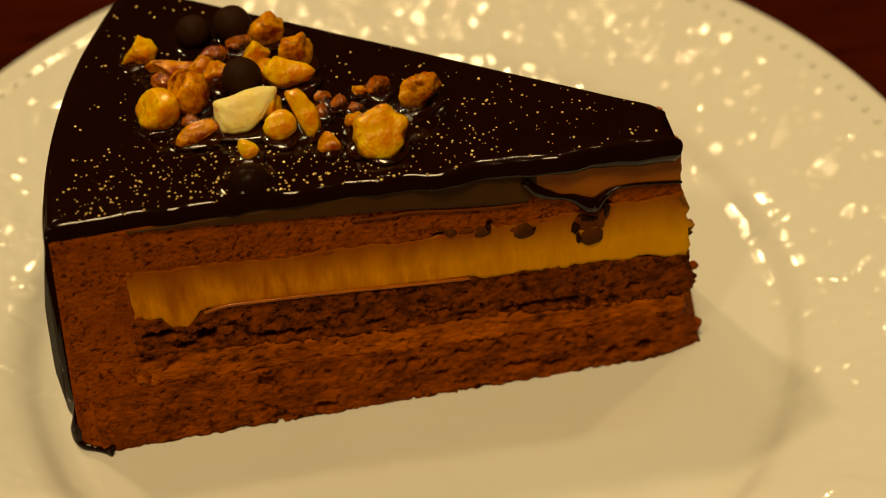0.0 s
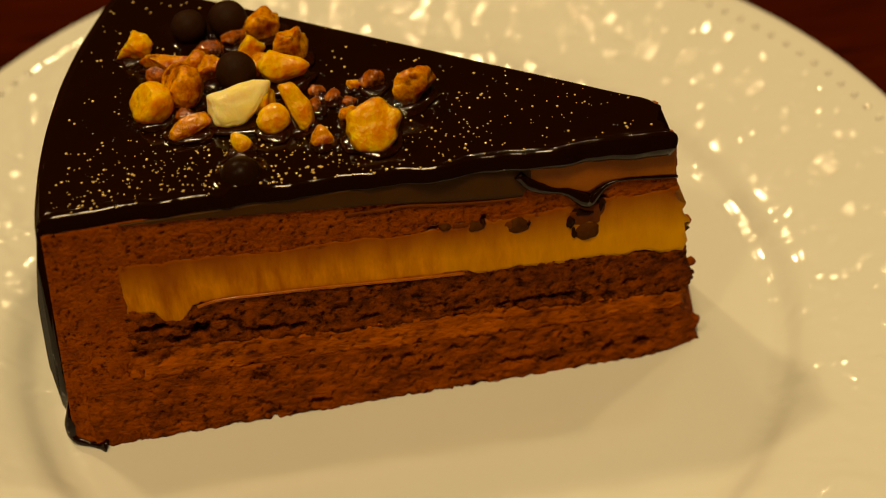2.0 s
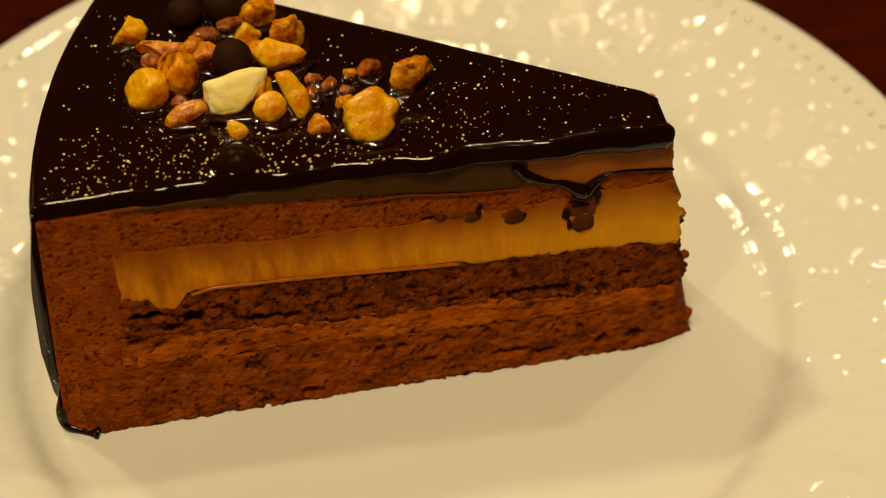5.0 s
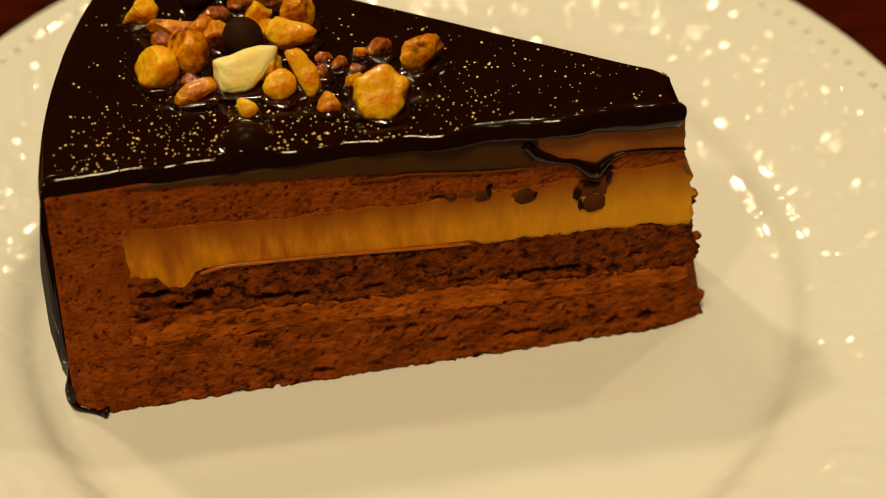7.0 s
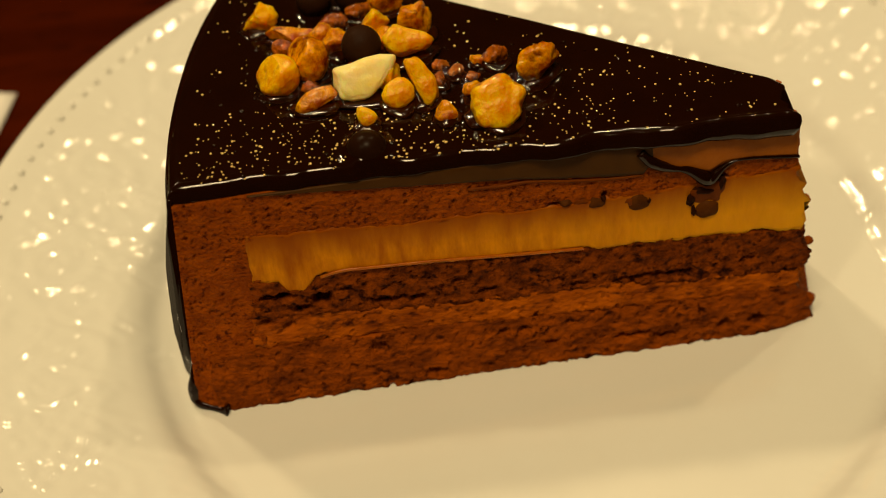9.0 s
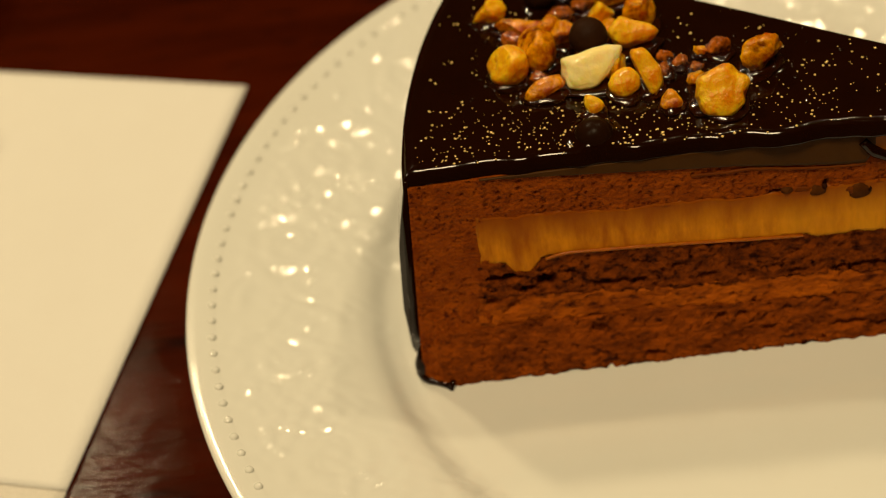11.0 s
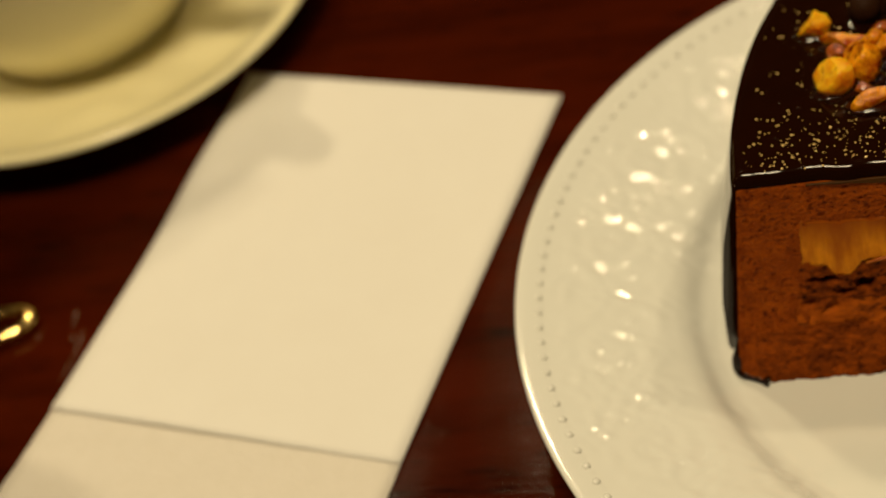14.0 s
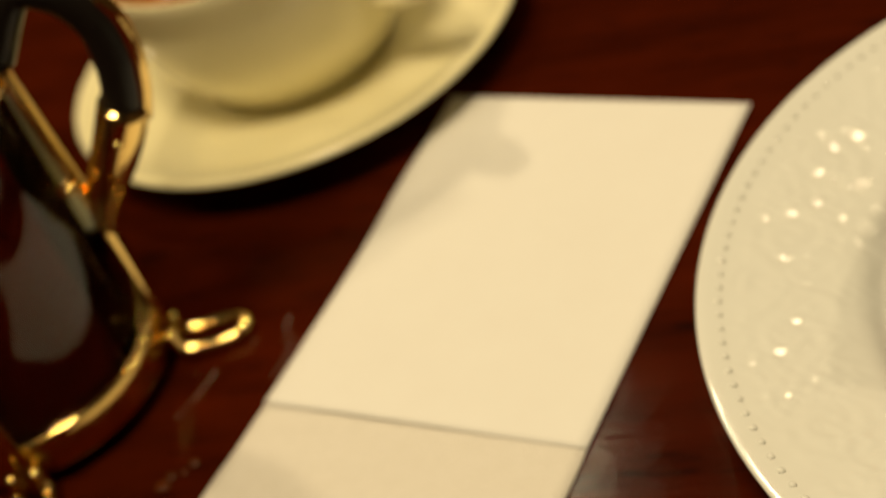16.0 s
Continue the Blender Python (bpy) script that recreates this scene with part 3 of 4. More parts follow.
sections = []
fr = [(1 - math.cos(math.pi * k / 13)) / 2 for k in range(14)]
for x in columns(2, 0.5):
    y0, y1 = front_lip(x), max(far_y(x) + 0.3, front_lip(x) + 0.8)
    slope = 1 / math.sqrt(1 + 0.636 ** 2)
    span = y1 - y0
    ys = [y0 + 2.4 * f * min(1, span / 6) for f in np.linspace(0, 1, 9) ** 2]
    rest = [ys[-1] + (y1 - 2.0 * min(1, span / 6) - ys[-1]) * k / 96 for k in range(1, 97)]
    ys = ys + rest + [rest[-1] + (y1 - rest[-1]) * (1 - (1 - f) ** 2) for f in np.linspace(0.12, 1, 8)]
    ring = []
    for y in ys:
        outer = RAD - math.hypot(x - TIPX, y - TIPY) + 0.35
        edge = max(0.0, min(y - y0, (y1 - y) * slope, outer, 102.6 - x))
        torn = max(0.0, (x - 94) / 7.5) ** 2
        ring.append((x - 0.3 * (1 if x < 5 else 0) + torn * (1.1 * n3(5, y, 90, 2.4) + 0.5 * n3(5, y, 91, 0.9) + 1.6 * math.exp(-((y - y0) / 1.6) ** 2)), y, glaze_height(x, y, edge)))
    ring.append((x, y1, 47.2))
    ring.append((x, max(y0 + 1.2, face_y(x, 47.6) + 0.4) if y1 - y0 > 3 else y0 + 0.5, 47.3))
    low = min(lip_low(x), 47.8)
    ring.append((x, y0 + 0.55, low))
    ring.append((x, y0 + 0.12, low + 0.35))
    sections.append(ring)
glaze = part("glaze", loft(sections), GLAZE, cake, "glossy black-brown chocolate mirror glaze")

# glaze down the outer side
sections = []
for a in np.linspace(-1.8, 31.5, 46):
    c, s = math.cos(radians(a)), math.sin(radians(a))
    ring = []
    zs = np.linspace(8.1, 49.0, 22)
    for z in zs:
        q = RAD + curve_at([(8, 3.9), (10, 4.3), (20, 4.4), (35, 3.0), (48, 0.4), (52, 0.15)], z) + 0.12 * n3(a, z, 2, 4)
        ring.append((TIPX - q * c, max(TIPY + q * s, face_y(2, z) + 0.05), z))
    for z in zs[::-1]:
        q = RAD + curve_at([(8, 1.9), (17.6, 1.7), (33, 0.6), (48, -0.5), (52, -0.6)], z)
        ring.append((TIPX - q * c, max(TIPY + q * s, face_y(2, z) + 0.05), z))
    sections.append(ring)
part("glaze_side", loft(sections), GLAZE, cake, "dark glaze running down the rounded outer side")

# pooled glaze at the foot of the outer side
bm = tube(smooth_line([(2.0, 3.0, 15.0), (1.7, 1.4, 13.2), (1.4, 0.7, 11.2), (1.4, 0.2, 9.5), (2.0, -0.6, 8.9), (3.6, -1.3, 8.5), (5.6, -2.1, 8.3), (6.8, -2.5, 8.2)], 6),
          [min(0.9, 0.35 + 0.05 * k) + 0.25 * math.sin(math.pi * k / 20) + 0.35 * math.exp(-((k - 40) / 2.5) ** 2) for k in range(43)], 10, 0.8)
for v in bm.verts:
    v.co.z = max(8.05, v.co.z + 0.3 * n3(*v.co, 1.5))
part("glaze_foot", bm, GLAZE, cake, "dark glaze pooled at the foot")

# greyish film of glaze drawn down over the mousse
sections = []
FILM = [(16, 47.9), (23, 47.5), (40, 46.0), (57, 44.5), (66, 43.3), (74, 42.4), (78, 42.2), (79.5, 44.5)]
for x in np.linspace(16, 79.5, 128):
    zl, zh = curve_at(FILM, x) + 0.12 * n3(x, 80, 0, 2), 48.0
    front = [(x, face_y(x, z) - 0.32 - 0.04 * n3(x, 81, z, 2), z) for z in np.linspace(zl, zh, 9)]
    sections.append([(x, face_y(x, zl) + 0.1, zl)] + front + [(x, face_y(x, zh) + 0.1, zh)])
part("glaze_film", loft(sections), SMEAR, glaze, "thin grey-brown film of glaze")


def on_face(points, out):
    return [(x, face_y(x, z) - out, z) for x, z in points]


# bare smooth mousse under the torn lip
sections = []
for x in np.linspace(79.0, 103.0, 60):
    zl = curve_at([(79, 44.2), (82, 42.2), (86, 41.4), (88.6, 40.6), (91, 42.2), (96, 42.2), (103, 41.4)], x)
    front = [(x, face_y(x, z) - 0.30 - 0.05 * n3(x, 85, z, 1.5), z) for z in np.linspace(zl, 47.6, 10)]
    sections.append([(x, face_y(x, zl) + 0.2, zl)] + front + [(x, face_y(x, 47.6) + 0.2, 47.6)])
part("bare_mousse", loft(sections), CREAM_BARE, cake, "smooth peach-brown mousse laid bare under the lip")

# strand of glaze torn down from the lip
strand = smooth_line(on_face([(77.4, 46.2), (79.2, 44.2), (82.2, 42.6), (85, 41.8), (87.4, 40.2), (88.8, 39.5), (90.2, 40.8), (92.5, 42.2), (96, 42.3), (103.2, 41.4)], 0.35), 8)
rads = [0.26 + 0.95 * math.exp(-((p.x - 87.6) / 2.6) ** 2) + 0.75 * math.exp(-((p.x - 79.5) / 3.2) ** 2) + 0.16 * n3(p.x, 1, 1, 1.4) for p in strand]
part("glaze_drip", tube(strand, rads, 10), GLAZE, glaze, "torn strand of dark glaze")
line = smooth_line(on_face([(50, 43.6), (56, 43.4), (60, 43.5), (66, 42.6), (72, 42.0), (78, 41.8)], 0.1), 6)
part("glaze_line", tube(line, 0.28, 8), SYRUP, glaze, "thin red-brown syrup line")
line = smooth_line(on_face([(25.2, 30.9), (29, 31.6), (36, 31.3), (44, 30.9), (52, 30.3), (60, 29.7), (68, 29.2)], 0.2), 6)
part("syrup_line", tube(line, 0.30, 8), AMBER, cake, "thin amber caramel line")


def lump(radius, squash, seed, rough=0.15, cuts=0, level=3):
    """An uneven rounded or chipped solid about the origin, with half sizes."""
    bm = bmesh.new()
    bmesh.ops.create_icosphere(bm, subdivisions=level, radius=1)
    rnd = random.Random(seed)
    planes = []
    for _ in range(cuts):
        d = Vector((rnd.uniform(-1, 1), rnd.uniform(-1, 1), rnd.uniform(-0.5, 1))).normalized()
        planes.append((d, rnd.uniform(0.42, 0.72)))
    for v in bm.verts:
        p = v.co.copy()
        for d, h in planes:
            e = p.dot(d) - h
            if e > 0:
                p -= d * e * 0.95
        p *= 1 + rough * n3(p.x + seed, p.y, p.z, 0.7) + 0.4 * rough * n3(p.x, p.y + seed, p.z, 0.25) + 0.16 * rough * n3(p.x, p.y, p.z + seed, 0.11)
        v.co = (p.x * radius[0] * 1.12, p.y * radius[1] * 1.12, p.z * radius[2] * 1.12)
    return bm


for x, z, w, h, seed in [(70.4, 37.5, 1.5, 1.1, 1), (77.2, 36.3, 2.0, 1.7, 2), (88.4, 33.3, 1.9, 1.7, 3), (65.4, 38.4, 1.1, 0.7, 4)]:
    bm = lump((w, 1.0, h), 1, seed, 0.16, 0)
    bmesh.ops.translate(bm, verts=bm.verts, vec=(x, face_y(x, z) + (0.35 if z < 34 else 0.66), z))
    part("embedded_nut", bm, CUTNUT, cake, "cut brown nut set in the cream")
# Syrup stains; the first also colours in the dark hole round the nut.
for x, z, w, h, seed in [(88.4, 35.2, 3.0, 3.9, 11), (75.9, 36.9, 1.2, 0.9, 12), (68.2, 38.2, 1.6, 0.5, 13)]:
    bm = lump((w, 0.8, h), 1, seed, 0.35, 0)
    bmesh.ops.translate(bm, verts=bm.verts, vec=(x, face_y(x, z) + 0.66, z))
    part("syrup_stain", bm, SYRUP, cake, "red-brown syrup soaked into the cream")
# Dark lumps set flush in the face imitate shade in pits and cracks.
for x, z, w, h, seed in [(85.6, 35.8, 0.6, 1.2, 21), (90.6, 38.4, 0.9, 1.2, 22), (88.2, 37.4, 1.6, 1.0, 23), (86.2, 33.6, 0.4, 0.8, 24), (71.5, 38.4, 0.35, 0.5, 25), (78.9, 36.8, 0.3, 0.4, 26)]:
    bm = lump((w, 0.6, h), 1, seed, 0.45, 2)
    bmesh.ops.translate(bm, verts=bm.verts, vec=(x, face_y(x, z) - 0.02, z))
    part("glaze_fleck", bm, PIT_SHADE, cake, "dark lump standing in for the shade inside a small pit")

# crumbs along the fork cut
for i, (x, y, z, r) in enumerate([(101.6, 15.4, 48.6, 0.7), (101.9, 13.2, 48.4, 0.6), (101.8, 11.2, 48.6, 0.5), (102.4, 9.4, 47.8, 0.7), (105.6, 6.2, 30.8, 0.9), (106.2, 4.4, 22.6, 1.0), (107.0, 1.2, 11.6, 1.0)]):
    bm = lump((r, r * 0.9, r * 0.8), 1, 200 + i, 0.35, 2, level=2)
    bmesh.ops.translate(bm, verts=bm.verts, vec=(x, y, z))
    part("crumb", bm, FILLING if z > 40 else SPONGE_LOW, cake, "moist brown crumb at the cut")

# flecks of gold on the glaze
rnd = random.Random(5)
bm = bmesh.new()
made = 0
while made < 620:
    g = rnd.random()
    if g < 0.19:
        x, y = rnd.gauss(26, 12), 9.5 + abs(rnd.gauss(0, 6.5))
    elif g < 0.30:
        x, y = rnd.gauss(52, 9), rnd.gauss(13, 4)
    else:
        x, y = rnd.uniform(8, 100), rnd.uniform(8, 60) if g < 0.72 else rnd.uniform(7, 24)
    if not 6 < x < 100 or y < front_lip(x) + 1.0 or y > far_y(x) - 2 or RAD - math.hypot(x - TIPX, y - TIPY) < 1.6:
        continue
    if any(math.hypot((x - n[0]) / n[3], (y - n[1]) / n[4]) < 1.15 for n in NUTS) or any(math.hypot(x - p[0], y - p[1]) < p[3] for p in PEARLS):
        continue
    r = rnd.choice((0.08, 0.10, 0.11, 0.13, 0.15, 0.17, 0.21, 0.26))
    q = bmesh.ops.create_icosphere(bm, subdivisions=1, radius=r)["verts"]
    z = glaze_height(x, y, 9)
    for v in q:
        v.co = (x + v.co.x * rnd.uniform(0.8, 1.2), y + v.co.y, z + v.co.z * 0.8)
    made += 1
beads = bmesh.new()
for k in range(420):
    if k < 330:
        nut = rnd.choice(NUTS)
        a = rnd.uniform(0, 2 * math.pi)
        x, y = nut[0] + (nut[3] * 1.25 + rnd.uniform(0.2, 1.6)) * math.cos(a), nut[1] + (nut[4] * 1.25 + rnd.uniform(0.2, 1.6)) * math.sin(a)
    else:
        x, y = rnd.uniform(10, 96), rnd.uniform(8.5, 40)
    if y < front_lip(x) + 1.5 or y > far_y(x) - 2:
        continue
    r = rnd.choice((0.14, 0.18, 0.22, 0.28, 0.36, 0.5))
    q = bmesh.ops.create_icosphere(beads, subdivisions=2, radius=r)["verts"]
    z = glaze_height(x, y, 9)
    for v in q:
        v.co = (x + v.co.x, y + v.co.y, z - 0.1 * r + v.co.z * 0.62)
tagged(part("syrup_spatter", beads, GLAZE, cake, "small shiny drops of dark syrup"), kind="stuff")
dust = tagged(part("gold_dust", bm, GOLD_DUST, cake, "sparse golden flecks on the glaze"), kind="stuff")

# nuts and pearls on the glaze
LOOKS = {"pale": (NUT_PALE, "pale cream-coloured chopped almond piece sitting in dark glaze", 8),
         "gold": (NUT_GOLD, "golden roasted nut piece sitting in dark glaze", 6),
         "orange": (NUT_ORANGE, "amber caramelised nut piece stuck in dark glaze", 5),
         "brown": (NUT_BROWN, "small brown caramelised nut crumb in dark glaze", 2)}
# broken faces of the larger pieces, as seen leaning back at half a right angle
FACES = {(36.7, 24.6): ((-5.3, 2.4), (5.0, 3.4), (5.3, 2.2), (2.2, -1.6), (0.8, -2.9), (-3.6, -3.4), (-4.6, -1.2)),
         (45.4, 22.4): ((-2.6, 3.7), (0.0, 3.9), (2.3, 0.4), (2.1, -2.8), (0.8, -4.2), (-0.4, -3.0), (-1.7, 0.5)),
         (41.6, 21.4): ((-2.9, -0.6), (-1.8, 1.4), (0.7, 2.5), (2.4, 1.1), (2.5, -1.4), (0.4, -2.5), (-2.1, -2.0)),
         (56.2, 15.2): ((-4.1, -0.6), (-2.8, 3.0), (1.1, 4.4), (2.4, 2.9), (4.4, 1.6), (4.2, -1.7), (1.6, -3.7), (-2.0, -3.8)),
         (44.4, 32.6): ((-4.0, 0.0), (-1.8, 3.1), (4.2, -0.2), (2.9, -1.7), (-1.6, -2.8), (-3.4, -1.6)),
         (36.1, 17.2): ((-1.4, 2.2), (1.9, 0.4), (1.6, -1.0), (-0.7, -1.8), (-1.7, -0.2)),
         (48.6, 16.0): ((-0.3, 2.3), (2.0, -0.4), (1.2, -1.5), (-1.7, -1.3), (-2.0, 0.1)),
         (28.4, 22.7): ((-3.6, -0.9), (-1.4, 1.4), (3.1, 2.2), (3.6, 0.1), (0.3, -1.4), (-2.5, -1.9))}


def chip(outline, thick, seed, lobes=0):
    """A broken nut piece: a leaning slab with the given outline, its edges softened."""
    bm = bmesh.new()
    for depth, k in ((thick, 0.90), (0.3 * thick, 1.0), (-thick, 0.92)):
        for u, w in outline:
            bm.verts.new((u * k, (w * k - depth) * 0.707, (w * k + depth) * 0.707))
    hull = bmesh.ops.convex_hull(bm, input=bm.verts[:])
    bmesh.ops.delete(bm, geom=[v for v in hull["geom_interior"] if isinstance(v, bmesh.types.BMVert)], context="VERTS")
    bmesh.ops.dissolve_limit(bm, angle_limit=radians(12), verts=bm.verts[:], edges=bm.edges[:])
    bmesh.ops.bevel(bm, geom=bm.edges[:], offset=0.32, segments=2, affect="EDGES", clamp_overlap=True)
    bmesh.ops.triangulate(bm, faces=bm.faces[:])
    bmesh.ops.subdivide_edges(bm, edges=[e for e in bm.edges if e.calc_length() > 0.8], cuts=3, use_grid_fill=True)
    bmesh.ops.triangulate(bm, faces=bm.faces[:])
    for _ in range(2):
        bmesh.ops.smooth_vert(bm, verts=bm.verts[:], factor=0.5, use_axis_x=True, use_axis_y=True, use_axis_z=True)
    for v in bm.verts:
        p = v.co
        k = 1.06 + 0.20 * n3(p.x + seed, p.y, p.z, 2.4) + 0.06 * n3(p.x, p.y + seed, p.z, 0.9)
        if lobes:
            k += 0.035 * math.cos(lobes * math.atan2(p.y + p.z, 1.41 * p.x) - 1.1)
        v.co = p * k
    return bm


for i, (x, y, z, a, b, c, turn, kind) in enumerate(NUTS):
    mat, label, cuts = LOOKS[kind]
    g = 1.0 if kind == "brown" else 1.10
    if (x, y) in FACES:
        bm, turn = chip(FACES[x, y], (0.55 if kind == "pale" else 0.62) * b, 31 + i * 7, 5 if a > 4 and kind == "gold" and y < 20 else 0), 0
    elif (x, y) in ((28.1, 31.4), (23.0, 28.6)):
        bm = lump((a * g, b * g, c * g), 1, 31 + i * 7, 0.16, 1, level=4)
    else:
        bm = lump((a * g, b * g, c * g), 1, 31 + i * 7, 0.26, min(cuts, 4), level=4)
    bmesh.ops.rotate(bm, verts=bm.verts, matrix=Matrix.Rotation(radians(turn), 3, "Z"))
    ob = part("nut_piece", bm, mat, at=(x * MM, y * MM, z * MM))
    pool = lump((a * 1.08 + 0.3, b * 1.08 + 0.4, 0.8), 1, 400 + i, 0.30, 0)
    bmesh.ops.rotate(pool, verts=pool.verts, matrix=Matrix.Rotation(radians(turn), 3, "Z"))
    bmesh.ops.translate(pool, verts=pool.verts, vec=(x, y - 0.25, TOP + 0.25))
    part("caramel_pool", pool, CARAMEL_POOL, cake, "dark amber caramel pooled round a nut")
    tagged(ob, label, "nut", "nuts on the cake")
for i, (x, y, z, r, wet) in enumerate(PEARLS):
    bm = lump((r / 1.12, r / 1.12, r * 0.98 / 1.12), 1, 90 + i, 0.03, 0)
    ob = part("chocolate_pearl", bm, PEARL_WET if wet else PEARL, at=(x * MM, y * MM, z * MM))
    tagged(ob, "round dark chocolate pearl sunk under the shiny glaze" if wet else "round matt dark chocolate pearl among the nuts", "chocolate pearl", "pearls on the cake")

# ---- the napkin ----
napkin = thing("paper_napkin", -100, 40, 0, "white folded paper napkin lying on the dark table", "napkin")


def sheet(left, right, z0, thick, lift):
    """A thin sheet between two side lines given from far to near."""
    sections = []
    n = 60
    for i in range(n + 1):
        t = i / n
        (lx, ly), (rx, ry) = left(t), right(t)
        top = []
        for k in range(25):
            s = k / 24
            x, y = lx + (rx - lx) * s, ly + (ry - ly) * s
            z = z0 + lift(s, t) + 0.05 * n3(x, y, z0, 12)
            top.append((x, y, z + thick))
        low = [(x, y, z - thick) for x, y, z in top[::-1]]
        sections.append(top + low)
    return loft(sections)


def side_even(points):
    fine = smooth_line([(x, y, 0) for x, y in points], 24)
    lens = [0.0]
    for a, b in zip(fine, fine[1:]):
        lens.append(lens[-1] + (b - a).length)

    def at(t):
        s = t * lens[-1]
        return float(np.interp(s, lens, [p.x for p in fine])), float(np.interp(s, lens, [p.y for p in fine]))
    return at


under_l = side_even([(-143.0, 12.0), (-146.8, -1.0), (-150.4, -12.0), (-159.0, -42.0)])
under_r = side_even([(-64.2, -8.6), (-65.4, -14.0), (-67.0, -20.0), (-74.5, -48.0)])
part("lower_sheet", sheet(under_l, under_r, 0.32, 0.16, lambda s, t: 0.0), PAPER_IN, napkin, "slightly greyer inner layer of the napkin")
upper_l = side_even([(-117.0, 119.0), (-121.2, 101.5), (-125.4, 85.0), (-131.0, 57.5), (-137.5, 33.0), (-143.2, 11.3)])
upper_r = side_even([(-35.3, 95.7), (-44.5, 62.5), (-54.2, 27.5), (-61.0, 2.5), (-64.3, -9.6)])
part("upper_sheet", sheet(upper_l, upper_r, 0.62, 0.20, lambda s, t: 0.5 * max(0, t - 0.93) / 0.07 * (0.5 + 0.5 * math.sin(5 * s))), PAPER, napkin, "smooth white upper layer of the napkin")

# ---- saucer and cup ----
SX, SY = -168.6, 148.0
saucer = thing("saucer", SX, SY, 0, "white porcelain saucer with a thick rounded rim", "saucer")


def saucer_relief(th, r):
    return 0.35 * np.exp(-((r - 36) / 1.2) ** 2) * 0.4 + 0.25 * np.exp(-((r - 63) / 1.0) ** 2)


turned_dish("dish", SX, SY,
            [(0.2, 5.4), (27, 5.4), (30, 5.6), (34, 6.0), (40, 6.6), (56, 9.2), (62.5, 11.2), (65.3, 12.9), (67.3, 13.7), (68.5, 13.6), (69.1, 13.0)],
            [(68.9, 12.2), (66, 10.2), (52, 5.8), (44, 3.4), (41, 2.6), (40.2, 0.2), (38.6, 0.2), (38, 2.4), (0.2, 2.4)],
            240, saucer, saucer_relief, 30, 66, 1.2).data.materials[0] = CREAMWARE
cup = thing("teacup", SX, SY, 6, "white porcelain teacup of amber tea on its saucer", "cup")
outer = [(0.2, 6.6), (24, 6.6), (26.2, 5.9), (28.2, 5.75), (29.2, 6.4), (29.6, 8.5), (33, 12.5), (38.5, 20), (42.5, 30), (45.2, 41), (47.0, 51), (47.8, 55.2), (47.4, 55.8), (46.6, 55.4)]
inner = [(45.6, 51), (43.6, 41), (40.8, 30), (36.5, 20.5), (30, 14), (20, 11), (0.2, 10.5)]
part("body", lathe(outer + inner, SX, SY, 128), CREAMWARE, cup)
bm = lathe([(0.2, 42), (43.6, 42), (43.7, 42.6), (0.2, 42.6)], SX, SY, 96)
part("tea", bm, COFFEE, cup, "amber tea in the cup")
ha = radians(-27)
hx, hy = math.cos(ha), math.sin(ha)
loop = smooth_line([(SX + r * hx, SY + r * hy, z) for r, z in [(46, 47), (54, 50), (61.5, 49), (66, 44), (65.2, 38), (59, 33.5), (52, 31), (43, 30)]], 6)
part("handle", tube(loop, 3.4, 12, 0.75), CREAMWARE, cup)

# ---- the tea press with gold metal frame; drawn about its axis with the handle along x, then turned ----
GX, GY, GR, GTURN = -205.0, 22.5, 31.0, 17.0
press = thing("tea_press", GX, GY, 0, "small glass tea press of red tea in a gold metal frame", "tea press")
GPLACE = Matrix.Translation((GX, GY, 0)) @ Matrix.Rotation(radians(GTURN), 4, "Z")


def press_part(name, bm, mat, parent, label, turn=0):
    bmesh.ops.transform(bm, verts=bm.verts, matrix=GPLACE @ Matrix.Rotation(radians(turn), 4, "Z"))
    return part(name, bm, mat, parent, label)


press_part("glass_beaker", lathe([(0.2, 6), (GR - 3, 6), (GR - 0.6, 7.5), (GR, 10), (GR, 98), (GR - 0.4, 99), (GR - 1.6, 99), (GR - 2, 98), (GR - 2, 11), (GR - 4, 8), (0.2, 8)], 0, 0, 96), GLASS, press, "clear glass beaker")
press_part("tea", lathe([(0.2, 8.4), (GR - 4.4, 8.4), (GR - 2.4, 11.4), (GR - 2.4, 72), (0.2, 72)], 0, 0, 72), TEA, press, "dark red tea")
press_part("frame_ring", lathe([(GR + 0.3, 4.0), (GR + 1.9, 4.0), (GR + 2.3, 5.0), (GR + 2.3, 13.5), (GR + 1.9, 14.4), (GR + 0.3, 14.4)], 0, 0, 96), BRASS, press, "gold metal ring round the foot")
press_part("frame_ring", lathe([(GR + 0.3, 84), (GR + 1.5, 84), (GR + 1.8, 85), (GR + 1.8, 91), (GR + 1.4, 92), (GR + 0.3, 92)], 0, 0, 96), BRASS, press, "gold metal ring round the rim")
LEG = GR + 3.6
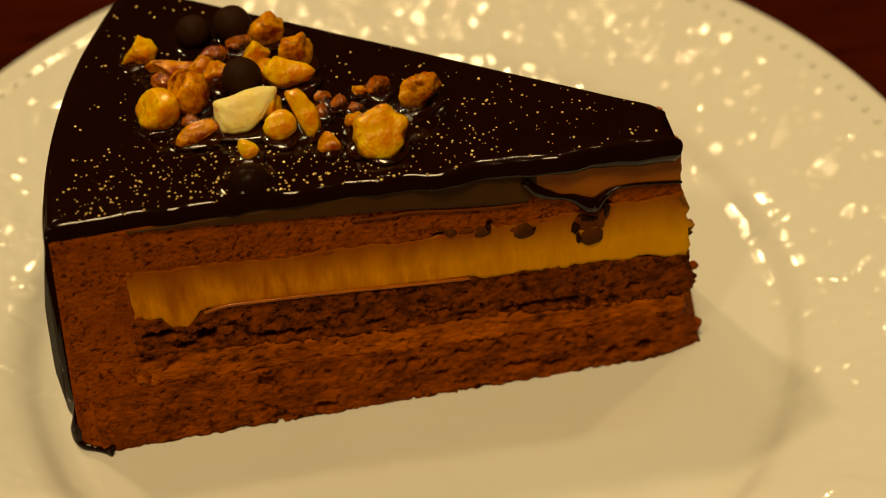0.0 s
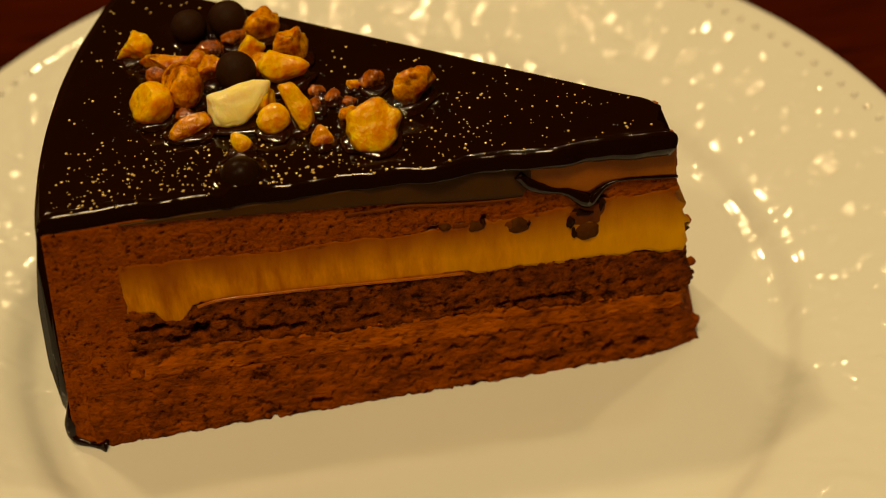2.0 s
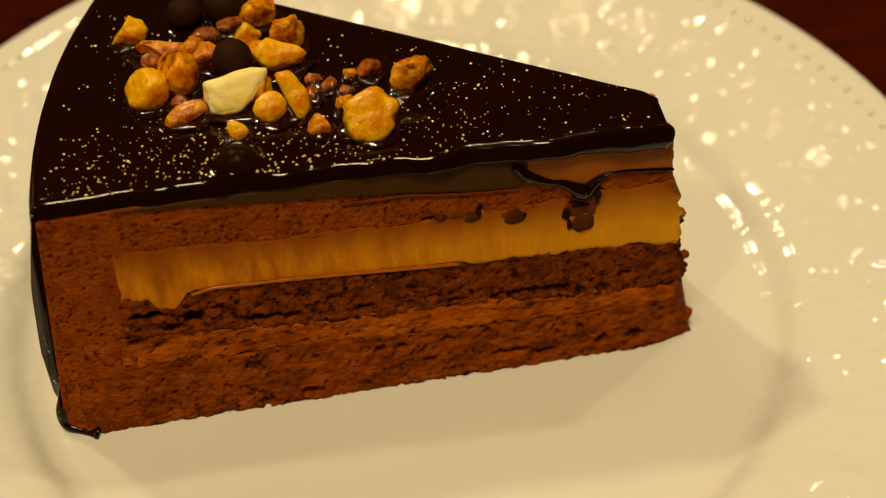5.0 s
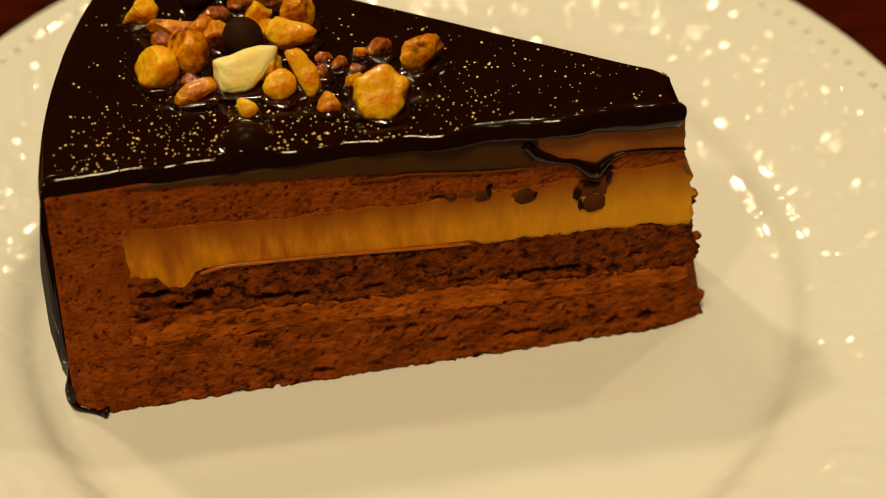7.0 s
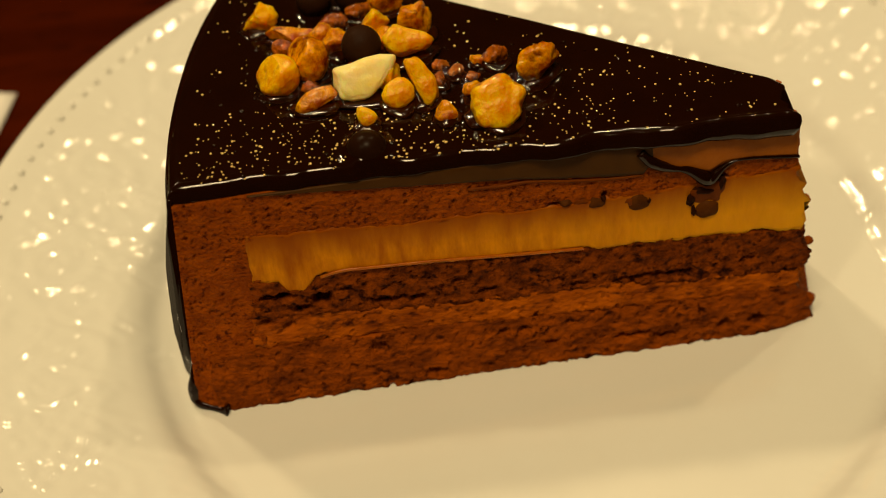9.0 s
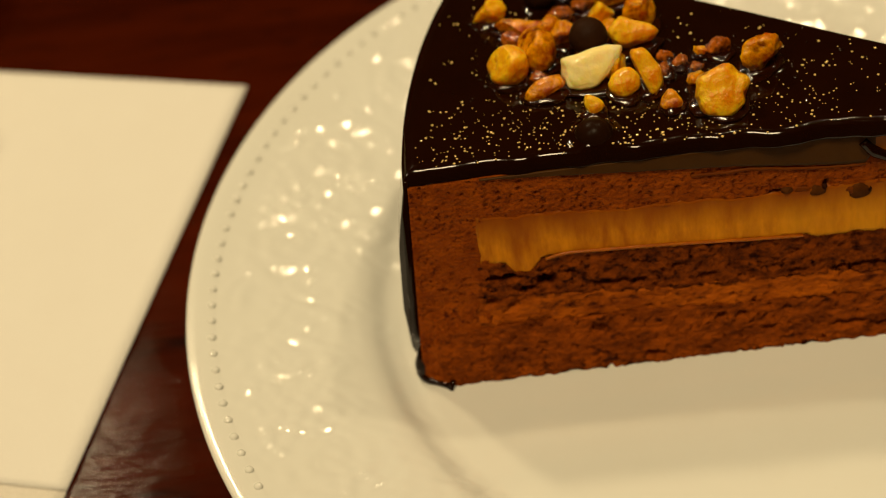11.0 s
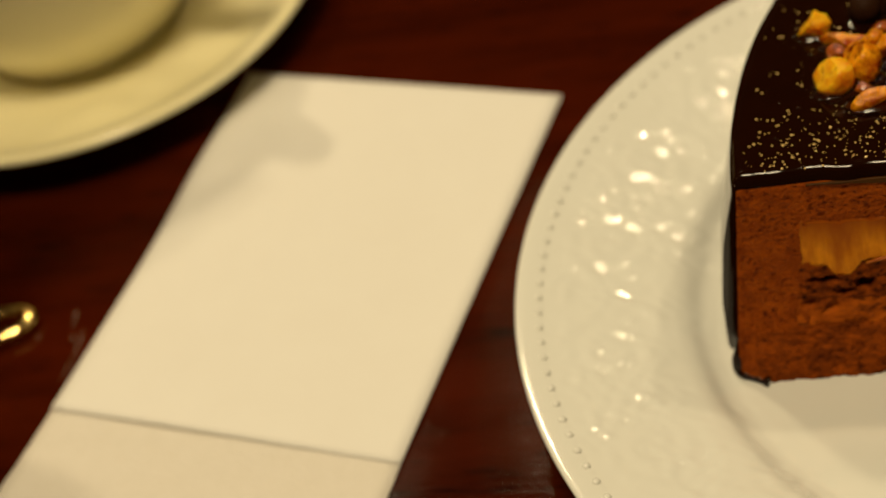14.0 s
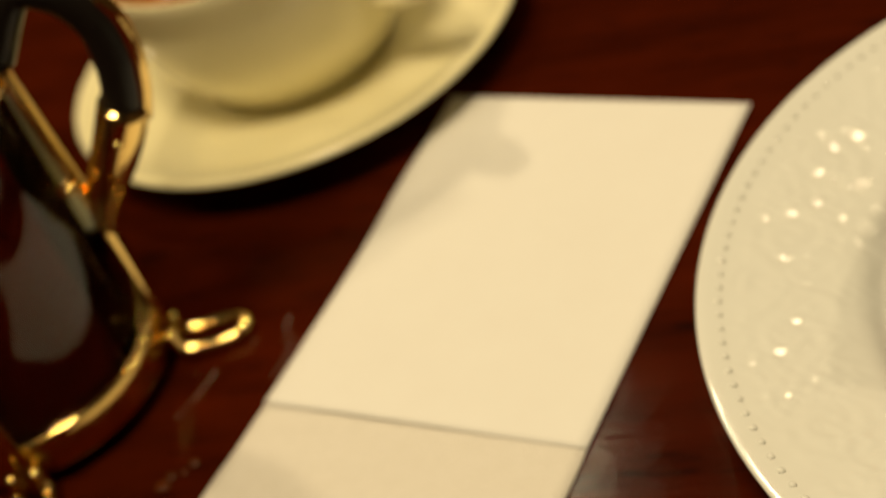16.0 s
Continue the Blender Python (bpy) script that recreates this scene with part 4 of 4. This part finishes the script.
for k in range(4):
    upright = tube(smooth_line([(LEG + 0.4, 0, 3.0), (LEG + 0.2, 0, 20), (LEG, 0, 45), (LEG - 0.6, 0, 65), (GR + 2.4, 0, 90)], 6), 2.9, 12, 0.45)
    leg = press_part("leg", upright, BRASS, press, "gold metal upright", 90 * k)
    foot = [(LEG + 0.3, 2.6, 9), (LEG + 1.4, 3.6, 3.6), (LEG + 5, 4.0, 2.2), (LEG + 11.5, 3.8, 1.9), (LEG + 16, 2.6, 1.8), (LEG + 17.6, 0, 1.8), (LEG + 16, -2.6, 1.8),
            (LEG + 11.5, -3.8, 1.9), (LEG + 5, -4.0, 2.2), (LEG + 1.4, -3.6, 3.6), (LEG + 0.3, -2.6, 9)]
    press_part("foot_loop", tube(smooth_line(foot, 6), 1.75, 12), BRASS, leg, "bent gold wire foot", 90 * k)
clamp = tube(smooth_line([(LEG, 0, 41), (37.5, 0, 48), (43, 0, 55.5), (49, 0, 63.5), (53, 0, 70)], 6), [2.6 + 4.6 * math.sin(1.9 * k / 24) for k in range(25)], 16, 0.8)
bracket = press_part("handle_clamp", clamp, BRASS, press, "gold clamp of the handle")
press_part("fold", tube(smooth_line([(40, -4.2, 51), (45, -6.2, 57.5), (50, -6.4, 65)], 6), 1.3, 10), BRASS, bracket, "")
press_part("screw", lathe([(0.2, 0), (2.4, 0), (2.7, 0.8), (2.2, 1.9), (0.2, 2.3)], LEG - 1, -4, 24), BRASS, bracket, "round gold screw head")
bracket.children[-1].data.transform(Matrix.Translation((0, 0, 0.056)))
grip = smooth_line([(51, 0, 66), (54, 0, 73), (56.2, 0, 82), (56.2, 0, 91), (52, 0, 99), (44, 0, 102.5), (33.2, 0, 90)], 8)
handle = press_part("handle", tube(grip, 4.6, 16, 0.95), BLACK, press, "black curved handle")
edge = [p + Vector((4.4, 0, -0.6)) for p in grip[:30]]
press_part("handle_trim", tube(edge, 2.1, 10), BRASS, handle, "gold trim along the handle")

# ---- spills on the table beside the press ----
DRIED = material("dried_tea", (0.10, 0.024, 0.004), 0.25, second=(0.04, 0.009, 0.0015), scale=500, blend=0.7, bump=0.6, bump_scale=700, spec=0.3)
mark = thing("dried_tea_ring", -175, 5, 0, "thin dried tea ring on the polished dark table", "tea stain")
for a0, a1, wide in ((-34, -13, (0.45, 44)), (-14, 0, (0.35, 61)), (1, 6, (0.6, 58))):
    arc = [(GX + 2 + wide[1] * math.cos(radians(a)), GY + 12 + wide[1] * math.sin(radians(a)) + 0.5 * n3(a, 3, 3, 9), 0.05) for a in np.linspace(a0, a1, 24)]
    part("streak", tube(arc, [wide[0] * (0.5 + 0.5 * abs(n3(k, 5, 1, 3.3)) + 0.2) for k in range(24)], 8, 0.25), DRIED, mark)
for x, y, r in ((-156.5, -4.3, 1.0), (-158.4, -6.6, 0.7), (-161.3, -7.7, 1.2), (-162.5, -10.6, 1.5), (-144.1, 32.1, 0.7), (-152.8, 33.3, 0.6)):
    bm = lump((r * 1.2, r, r * 0.45), 1, int(-x), 0.2, 0, level=2)
    bmesh.ops.translate(bm, verts=bm.verts, vec=(x, y, 0.2 * r))
    tagged(part("tea_drop", bm, DRIED), "small glossy drop of spilled tea on the table", "tea drop", "drops on the table")
